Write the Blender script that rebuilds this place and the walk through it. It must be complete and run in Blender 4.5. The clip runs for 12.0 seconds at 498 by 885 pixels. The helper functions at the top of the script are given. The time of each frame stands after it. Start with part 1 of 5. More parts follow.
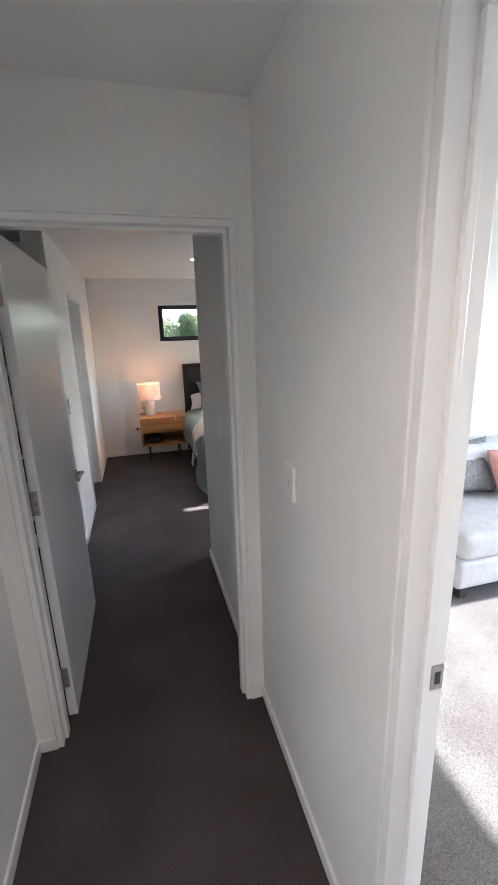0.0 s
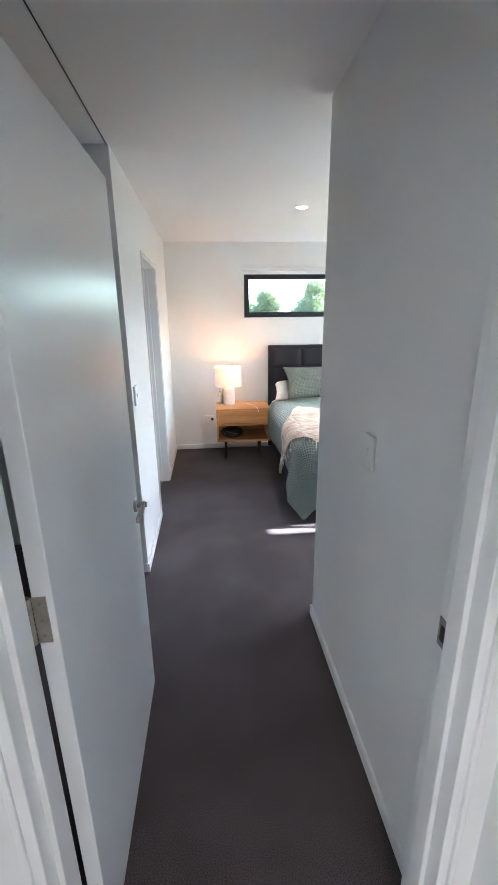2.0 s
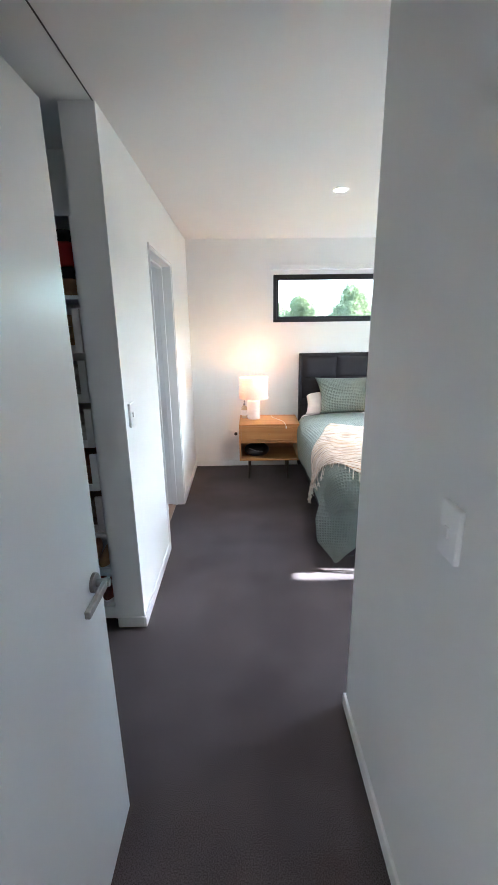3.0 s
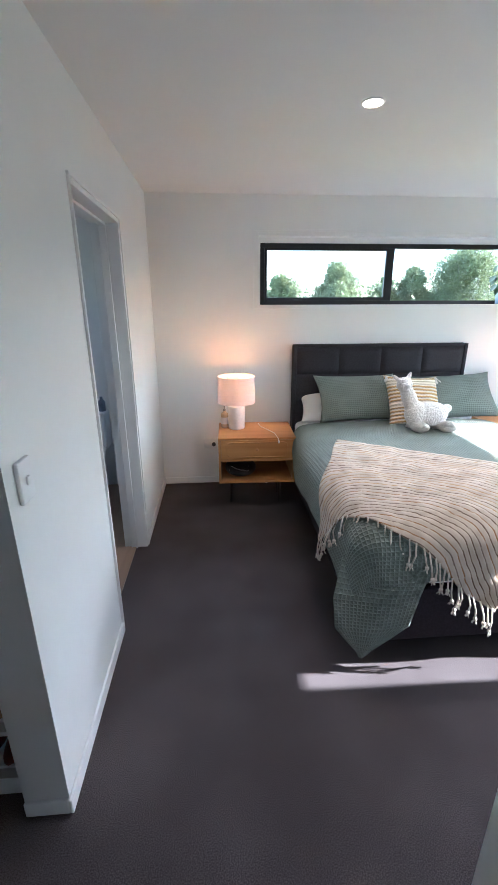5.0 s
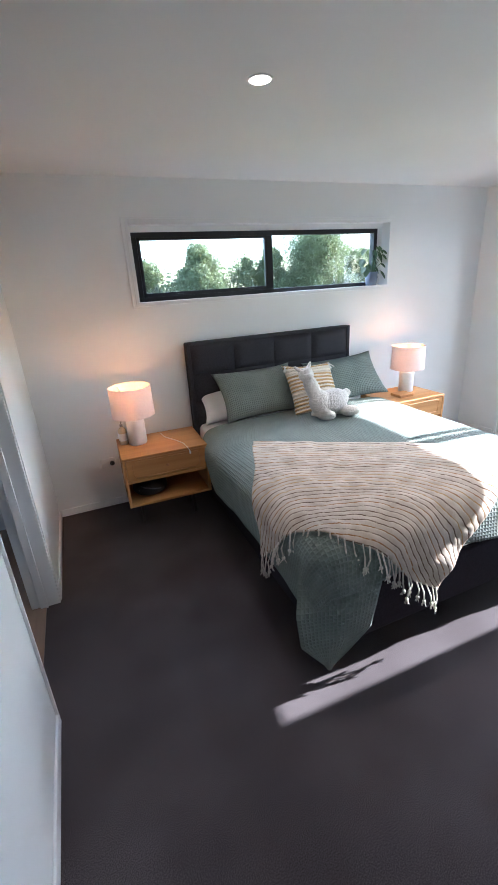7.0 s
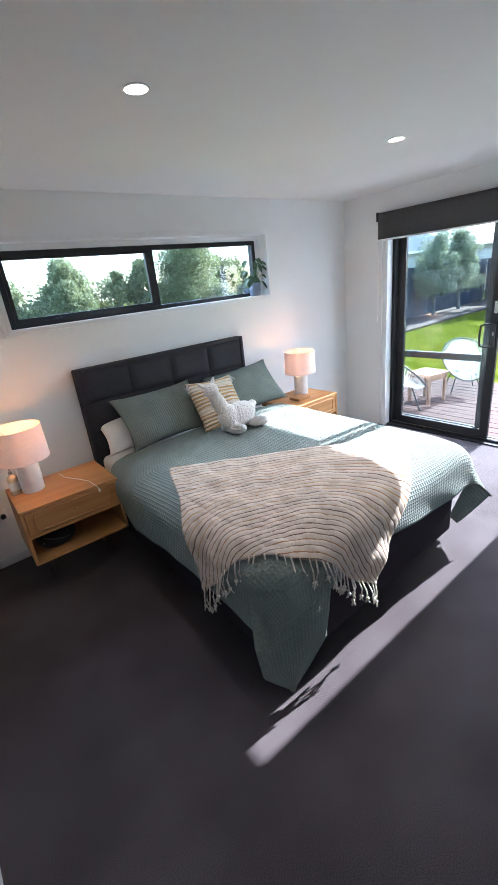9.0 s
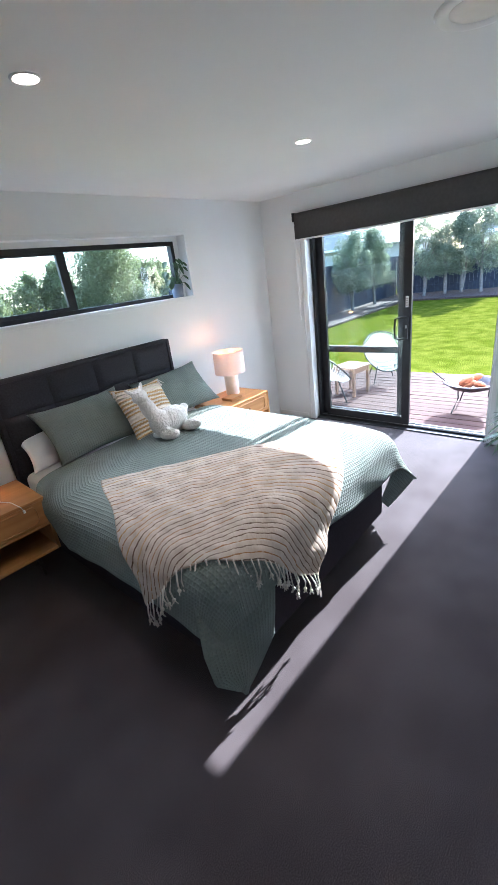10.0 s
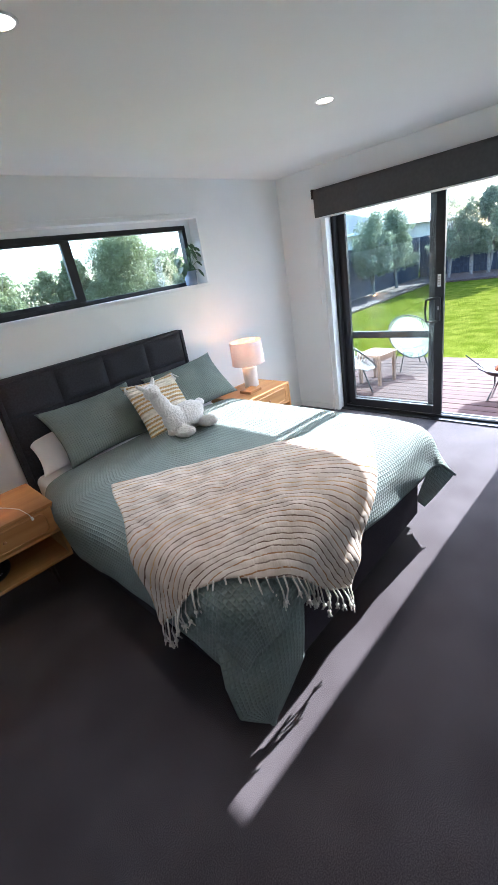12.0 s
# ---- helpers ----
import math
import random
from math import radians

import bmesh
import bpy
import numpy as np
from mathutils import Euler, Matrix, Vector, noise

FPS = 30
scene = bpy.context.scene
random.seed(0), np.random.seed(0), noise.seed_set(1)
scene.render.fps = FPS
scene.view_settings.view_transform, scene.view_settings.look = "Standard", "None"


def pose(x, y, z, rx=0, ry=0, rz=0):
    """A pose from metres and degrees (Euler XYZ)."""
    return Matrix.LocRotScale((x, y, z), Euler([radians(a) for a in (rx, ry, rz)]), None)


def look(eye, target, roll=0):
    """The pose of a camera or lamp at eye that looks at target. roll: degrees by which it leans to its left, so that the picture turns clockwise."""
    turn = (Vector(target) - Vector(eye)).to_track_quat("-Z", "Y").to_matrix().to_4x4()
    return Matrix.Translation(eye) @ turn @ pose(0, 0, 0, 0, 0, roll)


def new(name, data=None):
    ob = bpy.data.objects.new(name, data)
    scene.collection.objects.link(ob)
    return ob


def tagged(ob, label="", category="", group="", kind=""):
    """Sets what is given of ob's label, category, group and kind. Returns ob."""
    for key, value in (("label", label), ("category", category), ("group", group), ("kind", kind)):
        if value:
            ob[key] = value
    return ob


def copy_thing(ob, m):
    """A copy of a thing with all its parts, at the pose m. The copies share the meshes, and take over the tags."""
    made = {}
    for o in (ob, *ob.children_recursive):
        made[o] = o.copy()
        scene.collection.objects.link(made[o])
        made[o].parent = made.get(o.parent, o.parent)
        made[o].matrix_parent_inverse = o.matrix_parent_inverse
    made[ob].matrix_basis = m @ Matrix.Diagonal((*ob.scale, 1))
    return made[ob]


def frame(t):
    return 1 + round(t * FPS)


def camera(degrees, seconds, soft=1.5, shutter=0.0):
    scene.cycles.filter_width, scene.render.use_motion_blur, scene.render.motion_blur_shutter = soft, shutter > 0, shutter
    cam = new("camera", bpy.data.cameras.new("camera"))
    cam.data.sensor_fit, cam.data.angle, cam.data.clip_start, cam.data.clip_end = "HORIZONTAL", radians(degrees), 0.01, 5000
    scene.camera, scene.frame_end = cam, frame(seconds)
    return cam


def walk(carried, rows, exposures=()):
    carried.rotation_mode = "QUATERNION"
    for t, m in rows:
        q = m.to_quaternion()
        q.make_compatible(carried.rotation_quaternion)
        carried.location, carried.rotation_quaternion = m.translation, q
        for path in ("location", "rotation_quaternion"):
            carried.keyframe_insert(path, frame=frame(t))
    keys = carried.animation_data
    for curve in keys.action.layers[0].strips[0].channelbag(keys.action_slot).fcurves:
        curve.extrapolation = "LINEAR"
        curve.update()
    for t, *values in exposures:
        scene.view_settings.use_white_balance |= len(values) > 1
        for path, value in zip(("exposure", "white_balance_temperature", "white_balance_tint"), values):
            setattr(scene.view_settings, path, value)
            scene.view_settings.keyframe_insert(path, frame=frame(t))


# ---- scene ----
cam = camera(62.4, 12.0)
PATH = [
    (0, (0.539, 0.065, 1.636), (1.029, 1.936, 1.124), -1.8),
    (0.5, (0.548, 0.279, 1.601), (0.721, 2.203, 1.083), -1.1),
    (1, (0.535, 0.509, 1.573), (0.611, 2.427, 1.011), -0.7),
    (1.5, (0.454, 0.784, 1.564), (0.617, 2.692, 0.984), 0.1),
    (2, (0.436, 1.027, 1.562), (0.619, 2.933, 0.983), -0.7),
    (2.5, (0.525, 1.278, 1.559), (0.618, 3.194, 0.994), -1.4),
    (3, (0.54, 1.526, 1.538), (0.569, 3.45, 0.992), -0.8),
    (3.2, (0.529, 1.635, 1.54), (0.542, 3.559, 0.995), -0.5),
    (4.8, (0.522, 2.401, 1.553), (0.6, 4.298, 0.923), -0.2),
    (5, (0.515, 2.451, 1.564), (0.657, 4.343, 0.932), -0.2),
    (5.5, (0.446, 2.544, 1.588), (0.764, 4.421, 0.975), 0.1),
    (6, (0.385, 2.631, 1.624), (0.902, 4.457, 0.993), -0.1),
    (6.5, (0.383, 2.69, 1.646), (0.999, 4.454, 0.932), -1.5),
    (8.3, (0.3, 2.893, 1.717), (1.255, 4.498, 1.0), -6.0),
    (8.4, (0.308, 2.903, 1.719), (1.292, 4.486, 0.995), -5.7),
    (8.5, (0.293, 2.91, 1.715), (1.303, 4.478, 0.993), -5.9),
    (9, (0.302, 2.916, 1.714), (1.438, 4.39, 0.983), -6.4),
    (9.5, (0.32, 2.914, 1.717), (1.56, 4.294, 0.97), -6.8),
    (10, (0.335, 2.917, 1.713), (1.683, 4.182, 0.949), -7.6),
    (10.5, (0.351, 2.926, 1.711), (1.767, 4.102, 0.928), -8.4),
    (11, (0.365, 2.934, 1.727), (1.82, 4.038, 0.913), -9.3),
    (11.5, (0.394, 2.962, 1.709), (1.849, 4.054, 0.877), -10.1),
    (12, (0.486, 3.064, 1.664), (1.755, 4.394, 0.875), -10.0),
]
EXPOSURES = [(0, 3.65, 5800, 13), (0.5, 4.15, 5400, 11), (1, 4.35, 5300, 10), (1.5, 4.5, 5350, 9), (3.2, 4.75, 5400, 8), (4.8, 4.0, 5350, 10), (5.5, 3.72, 5250, 10), (6.5, 3.55, 5350, 11), (8.5, 3.43, 5300, 11), (12, 3.4, 5300, 10)]
walk(cam, [(t, look(eye, target, roll)) for t, eye, target, roll in PATH], EXPOSURES)

# world and sun
world = bpy.data.worlds.new("sky")
scene.world = world
world.use_nodes = True
wn = world.node_tree
sky = wn.nodes.new("ShaderNodeTexSky")
sky.sky_type, sky.sun_disc = "NISHITA", False
SUN_EL, SUN_DIR = radians(29.8), Vector((1.0, -0.022, 0)).normalized()
sky.sun_elevation = SUN_EL
sky.sun_rotation = math.atan2(SUN_DIR.x, SUN_DIR.y)
wn.links.new(sky.outputs[0], wn.nodes["Background"].inputs[0])
wn.nodes["Background"].inputs[1].default_value = 0.12
sun_data = bpy.data.lights.new("sun", "SUN")
sun_data.energy, sun_data.angle, sun_data.color = 3.1, radians(0.5), (1.0, 0.95, 0.87)
sun = new("sun", sun_data)
to_sun = Vector((SUN_DIR.x * math.cos(SUN_EL), SUN_DIR.y * math.cos(SUN_EL), math.sin(SUN_EL)))
sun.matrix_world = look(to_sun * 30, (0, 0, 0))
# added area lamps, unseen above the openings; they boost the sky's light indoors
for nm, at, to, sx_, sy_, watts in (("sky_through_door", (6.4, 4.55, 3.6), (3.6, 4.5, 0.4), 3.0, 2.0, 45.0), ("sky_through_window", (1.93, 6.95, 2.7), (1.8, 4.0, 0.7), 2.1, 0.6, 12.0)):
    area = bpy.data.lights.new(nm, "AREA")
    area.shape, area.size, area.size_y, area.energy, area.color = "RECTANGLE", sx_, sy_, watts, (0.82, 0.91, 1.0)
    new(nm, area).matrix_world = look(at, to)
# added lamp, unseen outside the lounge; lifts the daylight in hall and passage
area = bpy.data.lights.new("lounge_sky_fill", "AREA")
area.shape, area.size, area.size_y, area.energy, area.color = "RECTANGLE", 2.6, 1.6, 14.0, (0.88, 0.94, 1.0)
new("lounge_sky_fill", area).matrix_world = look((5.9, 0.25, 2.1), (0.9, 0.25, 0.9))
# added lamp at an invented gap in the ensuite wall, to brighten that room
area = bpy.data.lights.new("ensuite_fill", "AREA")
area.shape, area.size, area.size_y, area.energy, area.color = "RECTANGLE", 0.8, 0.7, 0.3, (0.95, 0.96, 1.0)
new("ensuite_fill", area).matrix_world = look((-2.55, 5.1, 1.65), (0.0, 4.6, 1.3))

# ---- materials ----
def surf(name, c1, c2=None, rough=0.6, metal=0.0, scale=8.0, bump=0.0, bscale=200.0, bdist=0.002, coords="Object", spec=0.5, contrast=0.5):
    m = bpy.data.materials.new(name)
    m.use_nodes = True
    nt = m.node_tree
    b = nt.nodes["Principled BSDF"]
    b.inputs["Roughness"].default_value = rough
    b.inputs["Metallic"].default_value = metal
    b.inputs["Specular IOR Level"].default_value = spec
    b.inputs["Base Color"].default_value = (*c1, 1)
    tc = nt.nodes.new("ShaderNodeTexCoord")
    if c2:
        n1 = nt.nodes.new("ShaderNodeTexNoise")
        n1.inputs["Scale"].default_value, n1.inputs["Detail"].default_value = scale, 6
        nt.links.new(tc.outputs[coords], n1.inputs["Vector"])
        r = nt.nodes.new("ShaderNodeValToRGB")
        r.color_ramp.elements[0].position, r.color_ramp.elements[1].position = 0.5 - contrast / 2.5, 0.5 + contrast / 2.5
        r.color_ramp.elements[0].color, r.color_ramp.elements[1].color = (*c1, 1), (*c2, 1)
        nt.links.new(n1.outputs["Fac"], r.inputs[0])
        nt.links.new(r.outputs[0], b.inputs["Base Color"])
    if bump:
        n2 = nt.nodes.new("ShaderNodeTexNoise")
        n2.inputs["Scale"].default_value, n2.inputs["Detail"].default_value = bscale, 3
        nt.links.new(tc.outputs[coords], n2.inputs["Vector"])
        bp = nt.nodes.new("ShaderNodeBump")
        bp.inputs["Strength"].default_value, bp.inputs["Distance"].default_value = bump, bdist
        nt.links.new(n2.outputs["Fac"], bp.inputs["Height"])
        nt.links.new(bp.outputs[0], b.inputs["Normal"])
    return m


def maths(nt, op, a, b=None, c=None):
    n = nt.nodes.new("ShaderNodeMath")
    n.operation = op
    for i, v in enumerate((a, b, c)):
        if v is None:
            continue
        if isinstance(v, (int, float)):
            n.inputs[i].default_value = v
        else:
            nt.links.new(v, n.inputs[i])
    return n.outputs[0]


def carpet_mat(name, lo, hi, scale=260.0):
    m = surf(name, lo, hi, 0.95, 0, scale, 0.3, scale * 0.7, 0.002, spec=0.1, contrast=0.35)
    nt = m.node_tree
    b = nt.nodes["Principled BSDF"]
    b.inputs["Sheen Weight"].default_value = 0.12
    b.inputs["Sheen Roughness"].default_value = 0.45
    big = nt.nodes.new("ShaderNodeTexNoise")
    big.inputs["Scale"].default_value, big.inputs["Detail"].default_value = 2.2, 5
    tc = nt.nodes["Texture Coordinate"]
    nt.links.new(tc.outputs["Object"], big.inputs["Vector"])
    mix = nt.nodes.new("ShaderNodeMixRGB")
    mix.blend_type = "MULTIPLY"
    ramp = nt.nodes.new("ShaderNodeValToRGB")
    ramp.color_ramp.elements[0].position, ramp.color_ramp.elements[1].position = 0.35, 0.65
    ramp.color_ramp.elements[0].color, ramp.color_ramp.elements[1].color = (0.66, 0.63, 0.63, 1), (1, 1, 1, 1)
    nt.links.new(big.outputs["Fac"], ramp.inputs[0])
    src = b.inputs["Base Color"].links[0].from_socket
    mix.inputs[0].default_value = 1
    nt.links.new(src, mix.inputs[1])
    nt.links.new(ramp.outputs[0], mix.inputs[2])
    nt.links.new(mix.outputs[0], b.inputs["Base Color"])
    return m


def wood_mat(name, c1, c2, axis="X", scale=18.0, rough=0.45):
    m = surf(name, c1, c2, rough, 0, 1.0, 0.25, 60, 0.0008, contrast=0.5)
    nt = m.node_tree
    mp = nt.nodes.new("ShaderNodeMapping")
    s = [scale, scale, scale]
    s["XYZ".index(axis)] = scale / 14
    mp.inputs["Scale"].default_value = s
    tc = nt.nodes["Texture Coordinate"]
    nt.links.new(tc.outputs["Object"], mp.inputs["Vector"])
    for n in nt.nodes:
        if n.bl_idname == "ShaderNodeTexNoise":
            nt.links.new(mp.outputs[0], n.inputs["Vector"])
    oi = nt.nodes.new("ShaderNodeObjectInfo")
    hs = nt.nodes.new("ShaderNodeHueSaturation")
    b = nt.nodes["Principled BSDF"]
    src = b.inputs["Base Color"].links[0].from_socket
    nt.links.new(src, hs.inputs["Color"])
    nt.links.new(maths(nt, "MULTIPLY_ADD", oi.outputs["Random"], 0.3, 0.85), hs.inputs["Value"])
    nt.links.new(hs.outputs[0], b.inputs["Base Color"])
    return m


def waffle_mat(name, c1, c2, cell=0.016):
    m = surf(name, c1, c2, 0.95, 0, 6.0, spec=0.1, coords="UV")
    nt = m.node_tree
    b = nt.nodes["Principled BSDF"]
    b.inputs["Sheen Weight"].default_value = 0.06
    tc = nt.nodes["Texture Coordinate"]
    sx = nt.nodes.new("ShaderNodeSeparateXYZ")
    nt.links.new(tc.outputs["UV"], sx.inputs[0])
    k = math.pi / cell
    a = maths(nt, "ABSOLUTE", maths(nt, "SINE", maths(nt, "MULTIPLY", sx.outputs[0], k)))
    c = maths(nt, "ABSOLUTE", maths(nt, "SINE", maths(nt, "MULTIPLY", sx.outputs[1], k)))
    h = maths(nt, "SUBTRACT", 1.0, maths(nt, "POWER", maths(nt, "MINIMUM", a, c), 0.7))
    bp = nt.nodes.new("ShaderNodeBump")
    bp.inputs["Strength"].default_value, bp.inputs["Distance"].default_value = 1.0, cell * 0.22
    nt.links.new(h, bp.inputs["Height"])
    nt.links.new(bp.outputs[0], b.inputs["Normal"])
    return m


def throw_mat():
    m = surf("throw_weave", (0.43, 0.34, 0.26), (0.62, 0.52, 0.43), 0.95, 0, 9.0, spec=0.15, coords="UV")
    nt = m.node_tree
    b = nt.nodes["Principled BSDF"]
    tc = nt.nodes["Texture Coordinate"]
    nz = nt.nodes.new("ShaderNodeTexNoise")
    nz.inputs["Scale"].default_value, nz.inputs["Detail"].default_value = 4.5, 6
    nt.links.new(tc.outputs["UV"], nz.inputs["Vector"])
    sx = nt.nodes.new("ShaderNodeSeparateXYZ")
    nt.links.new(tc.outputs["UV"], sx.inputs[0])
    ua = maths(nt, "MULTIPLY_ADD", sx.outputs[0], 1 / 1.5, -0.62)
    bend = maths(nt, "MULTIPLY_ADD", maths(nt, "MULTIPLY", ua, ua), 1.5, 1.0)
    v = maths(nt, "ADD", maths(nt, "DIVIDE", sx.outputs[1], bend), maths(nt, "MULTIPLY", nz.outputs["Fac"], 0.06))
    pitch = 0.031
    row = maths(nt, "DIVIDE", v, pitch)
    saw = maths(nt, "FRACT", row)
    line = maths(nt, "GREATER_THAN", saw, 0.81)
    wn_ = nt.nodes.new("ShaderNodeTexWhiteNoise")
    wn_.noise_dimensions = "1D"
    nt.links.new(maths(nt, "FLOOR", row), wn_.inputs["W"])
    ramp = nt.nodes.new("ShaderNodeValToRGB")
    ramp.color_ramp.interpolation = "CONSTANT"
    e = ramp.color_ramp.elements
    e[0].position, e[0].color = 0.0, (0.11, 0.055, 0.03, 1)
    e[1].position, e[1].color = 0.35, (0.30, 0.14, 0.05, 1)
    for p, c in ((0.6, (0.20, 0.14, 0.11, 1)), (0.8, (0.42, 0.24, 0.09, 1))):
        x = e.new(p)
        x.color = c
    nt.links.new(wn_.outputs["Value"], ramp.inputs[0])
    st = nt.nodes.new("ShaderNodeTexNoise")
    mp = nt.nodes.new("ShaderNodeMapping")
    mp.inputs["Scale"].default_value = (7, 40, 1)
    nt.links.new(tc.outputs["UV"], mp.inputs["Vector"])
    nt.links.new(mp.outputs[0], st.inputs["Vector"])
    broken = maths(nt, "MULTIPLY", line, maths(nt, "GREATER_THAN", st.outputs["Fac"], 0.40))
    mix = nt.nodes.new("ShaderNodeMixRGB")
    src = b.inputs["Base Color"].links[0].from_socket
    nt.links.new(maths(nt, "MULTIPLY", broken, 0.95), mix.inputs[0])
    nt.links.new(src, mix.inputs[1])
    nt.links.new(ramp.outputs[0], mix.inputs[2])
    nt.links.new(mix.outputs[0], b.inputs["Base Color"])
    weave = nt.nodes.new("ShaderNodeTexNoise")
    mp2 = nt.nodes.new("ShaderNodeMapping")
    mp2.inputs["Scale"].default_value = (48, 24, 1)
    weave.inputs["Scale"].default_value = 1
    nt.links.new(tc.outputs["UV"], mp2.inputs["Vector"])
    nt.links.new(mp2.outputs[0], weave.inputs["Vector"])
    h = maths(nt, "ADD", maths(nt, "POWER", maths(nt, "SINE", maths(nt, "MULTIPLY", saw, math.pi)), 0.5), maths(nt, "MULTIPLY", weave.outputs["Fac"], 1.2))
    bp = nt.nodes.new("ShaderNodeBump")
    bp.inputs["Strength"].default_value, bp.inputs["Distance"].default_value = 0.4, 0.003
    nt.links.new(h, bp.inputs["Height"])
    nt.links.new(bp.outputs[0], b.inputs["Normal"])
    return m


def glow(name, color, strength):
    m = bpy.data.materials.new(name)
    m.use_nodes = True
    b = m.node_tree.nodes["Principled BSDF"]
    b.inputs["Base Color"].default_value = (*color, 1)
    b.inputs["Emission Color"].default_value = (*color, 1)
    b.inputs["Emission Strength"].default_value = strength
    return m


def glass_mat(name, tint=(1, 1, 1), rough=0.0):
    m = bpy.data.materials.new(name)
    m.use_nodes = True
    nt = m.node_tree
    nt.nodes.remove(nt.nodes["Principled BSDF"])
    t, g, mix, f = (nt.nodes.new("ShaderNode" + s) for s in ("BsdfTransparent", "BsdfGlossy", "MixShader", "Fresnel"))
    t.inputs[0].default_value = (*tint, 1)
    g.inputs["Roughness"].default_value = rough
    f.inputs["IOR"].default_value = 1.45
    nt.links.new(f.outputs[0], mix.inputs[0])
    nt.links.new(t.outputs[0], mix.inputs[1])
    nt.links.new(g.outputs[0], mix.inputs[2])
    nt.links.new(mix.outputs[0], nt.nodes["Material Output"].inputs[0])
    return m


def leaf_mat(name, c1, c2, trans=0.45):
    m = surf(name, c1, c2, 0.5, 0, 3.0, contrast=0.6)
    nt = m.node_tree
    b = nt.nodes["Principled BSDF"]
    geo = nt.nodes.new("ShaderNodeNewGeometry")
    hs = nt.nodes.new("ShaderNodeHueSaturation")
    src = b.inputs["Base Color"].links[0].from_socket
    nt.links.new(src, hs.inputs["Color"])
    nt.links.new(maths(nt, "MULTIPLY_ADD", geo.outputs["Random Per Island"], 0.9, 0.55), hs.inputs["Value"])
    nt.links.new(hs.outputs[0], b.inputs["Base Color"])
    tr = nt.nodes.new("ShaderNodeBsdfTranslucent")
    nt.links.new(hs.outputs[0], tr.inputs[0])
    mix = nt.nodes.new("ShaderNodeMixShader")
    mix.inputs[0].default_value = trans
    nt.links.new(b.outputs[0], mix.inputs[1])
    nt.links.new(tr.outputs[0], mix.inputs[2])
    nt.links.new(mix.outputs[0], nt.nodes["Material Output"].inputs[0])
    return m


def shade_mat():
    m = surf("shade_fabric", (0.76, 0.66, 0.65), (0.80, 0.71, 0.70), 0.9, 0, 60, 0.3, 500, 0.0005)
    nt = m.node_tree
    b = nt.nodes["Principled BSDF"]
    tr = nt.nodes.new("ShaderNodeBsdfTranslucent")
    tr.inputs[0].default_value = (0.88, 0.68, 0.62, 1)
    mix = nt.nodes.new("ShaderNodeMixShader")
    mix.inputs[0].default_value = 0.14
    nt.links.new(b.outputs[0], mix.inputs[1])
    nt.links.new(tr.outputs[0], mix.inputs[2])
    nt.links.new(mix.outputs[0], nt.nodes["Material Output"].inputs[0])
    return m


M_wall = surf("wall_paint", (0.80, 0.80, 0.79), (0.83, 0.83, 0.82), 0.55, 0, 2.5, 0.12, 350, 0.0006, spec=0.3)
M_ceil = surf("ceiling_paint", (0.80, 0.80, 0.79), (0.83, 0.83, 0.82), 0.85, 0, 1.5, 0.1, 300, 0.0005, spec=0.2)
M_trim = surf("gloss_trim_paint", (0.80, 0.80, 0.80), (0.84, 0.84, 0.83), 0.3, 0, 3.0, 0.05, 40, 0.0004)
M_door = surf("door_paint", (0.78, 0.79, 0.80), (0.81, 0.82, 0.83), 0.28, 0, 2.0, 0.12, 12, 0.0008)
M_carpet = carpet_mat("charcoal_carpet", (0.042, 0.0345, 0.035), (0.116, 0.097, 0.100), 260)
M_carpet2 = carpet_mat("pale_carpet", (0.095, 0.09, 0.087), (0.17, 0.162, 0.155), 200)
M_black = surf("black_aluminium", (0.018, 0.018, 0.020), (0.026, 0.026, 0.028), 0.42, 0.3, 20, 0.05, 300, 0.0003)
M_blind = surf("blind_fabric", (0.055, 0.053, 0.052), (0.07, 0.068, 0.066), 0.85, 0, 40, 0.2, 800, 0.0005)
M_glass = glass_mat("window_glass", (0.93, 0.96, 0.95))
M_oak = wood_mat("oiled_oak", (0.45, 0.20, 0.060), (0.60, 0.30, 0.105), "X", 16)
M_oakdark = wood_mat("oak_inside", (0.34, 0.15, 0.06), (0.46, 0.23, 0.10), "X", 16)
M_deck = wood_mat("decking_wood", (0.044, 0.020, 0.016), (0.075, 0.036, 0.029), "Y", 30, 0.85)
M_deck.node_tree.nodes["Principled BSDF"].inputs["Specular IOR Level"].default_value = 0.2
M_teak = wood_mat("pale_teak", (0.24, 0.13, 0.09), (0.34, 0.21, 0.15), "X", 30, 0.6)
M_head = surf("charcoal_upholstery", (0.027, 0.026, 0.031), (0.042, 0.040, 0.047), 0.85, 0, 90, 0.5, 700, 0.001, spec=0.25)
M_base = surf("bed_base_fabric", (0.018, 0.014, 0.018), (0.03, 0.024, 0.03), 0.9, 0, 120, 0.4, 700, 0.001, spec=0.2)
M_sheet = surf("white_linen", (0.78, 0.76, 0.75), (0.84, 0.82, 0.81), 0.85, 0, 5, 0.4, 14, 0.008, spec=0.2)
M_duvet = waffle_mat("sage_waffle", (0.185, 0.212, 0.186), (0.222, 0.250, 0.220), 0.0195)
M_pillow = waffle_mat("sage_waffle_small", (0.185, 0.215, 0.188), (0.222, 0.253, 0.222), 0.017)
M_throw = throw_mat()
M_tassel = surf("tassel_cord", (0.55, 0.49, 0.41), (0.68, 0.62, 0.54), 0.95, 0, 60, 0.5, 300, 0.002)
M_fluff = surf("plush_fleece", (0.70, 0.66, 0.62), (0.82, 0.78, 0.74), 0.98, 0, 60, 1.0, 90, 0.012, spec=0.1)
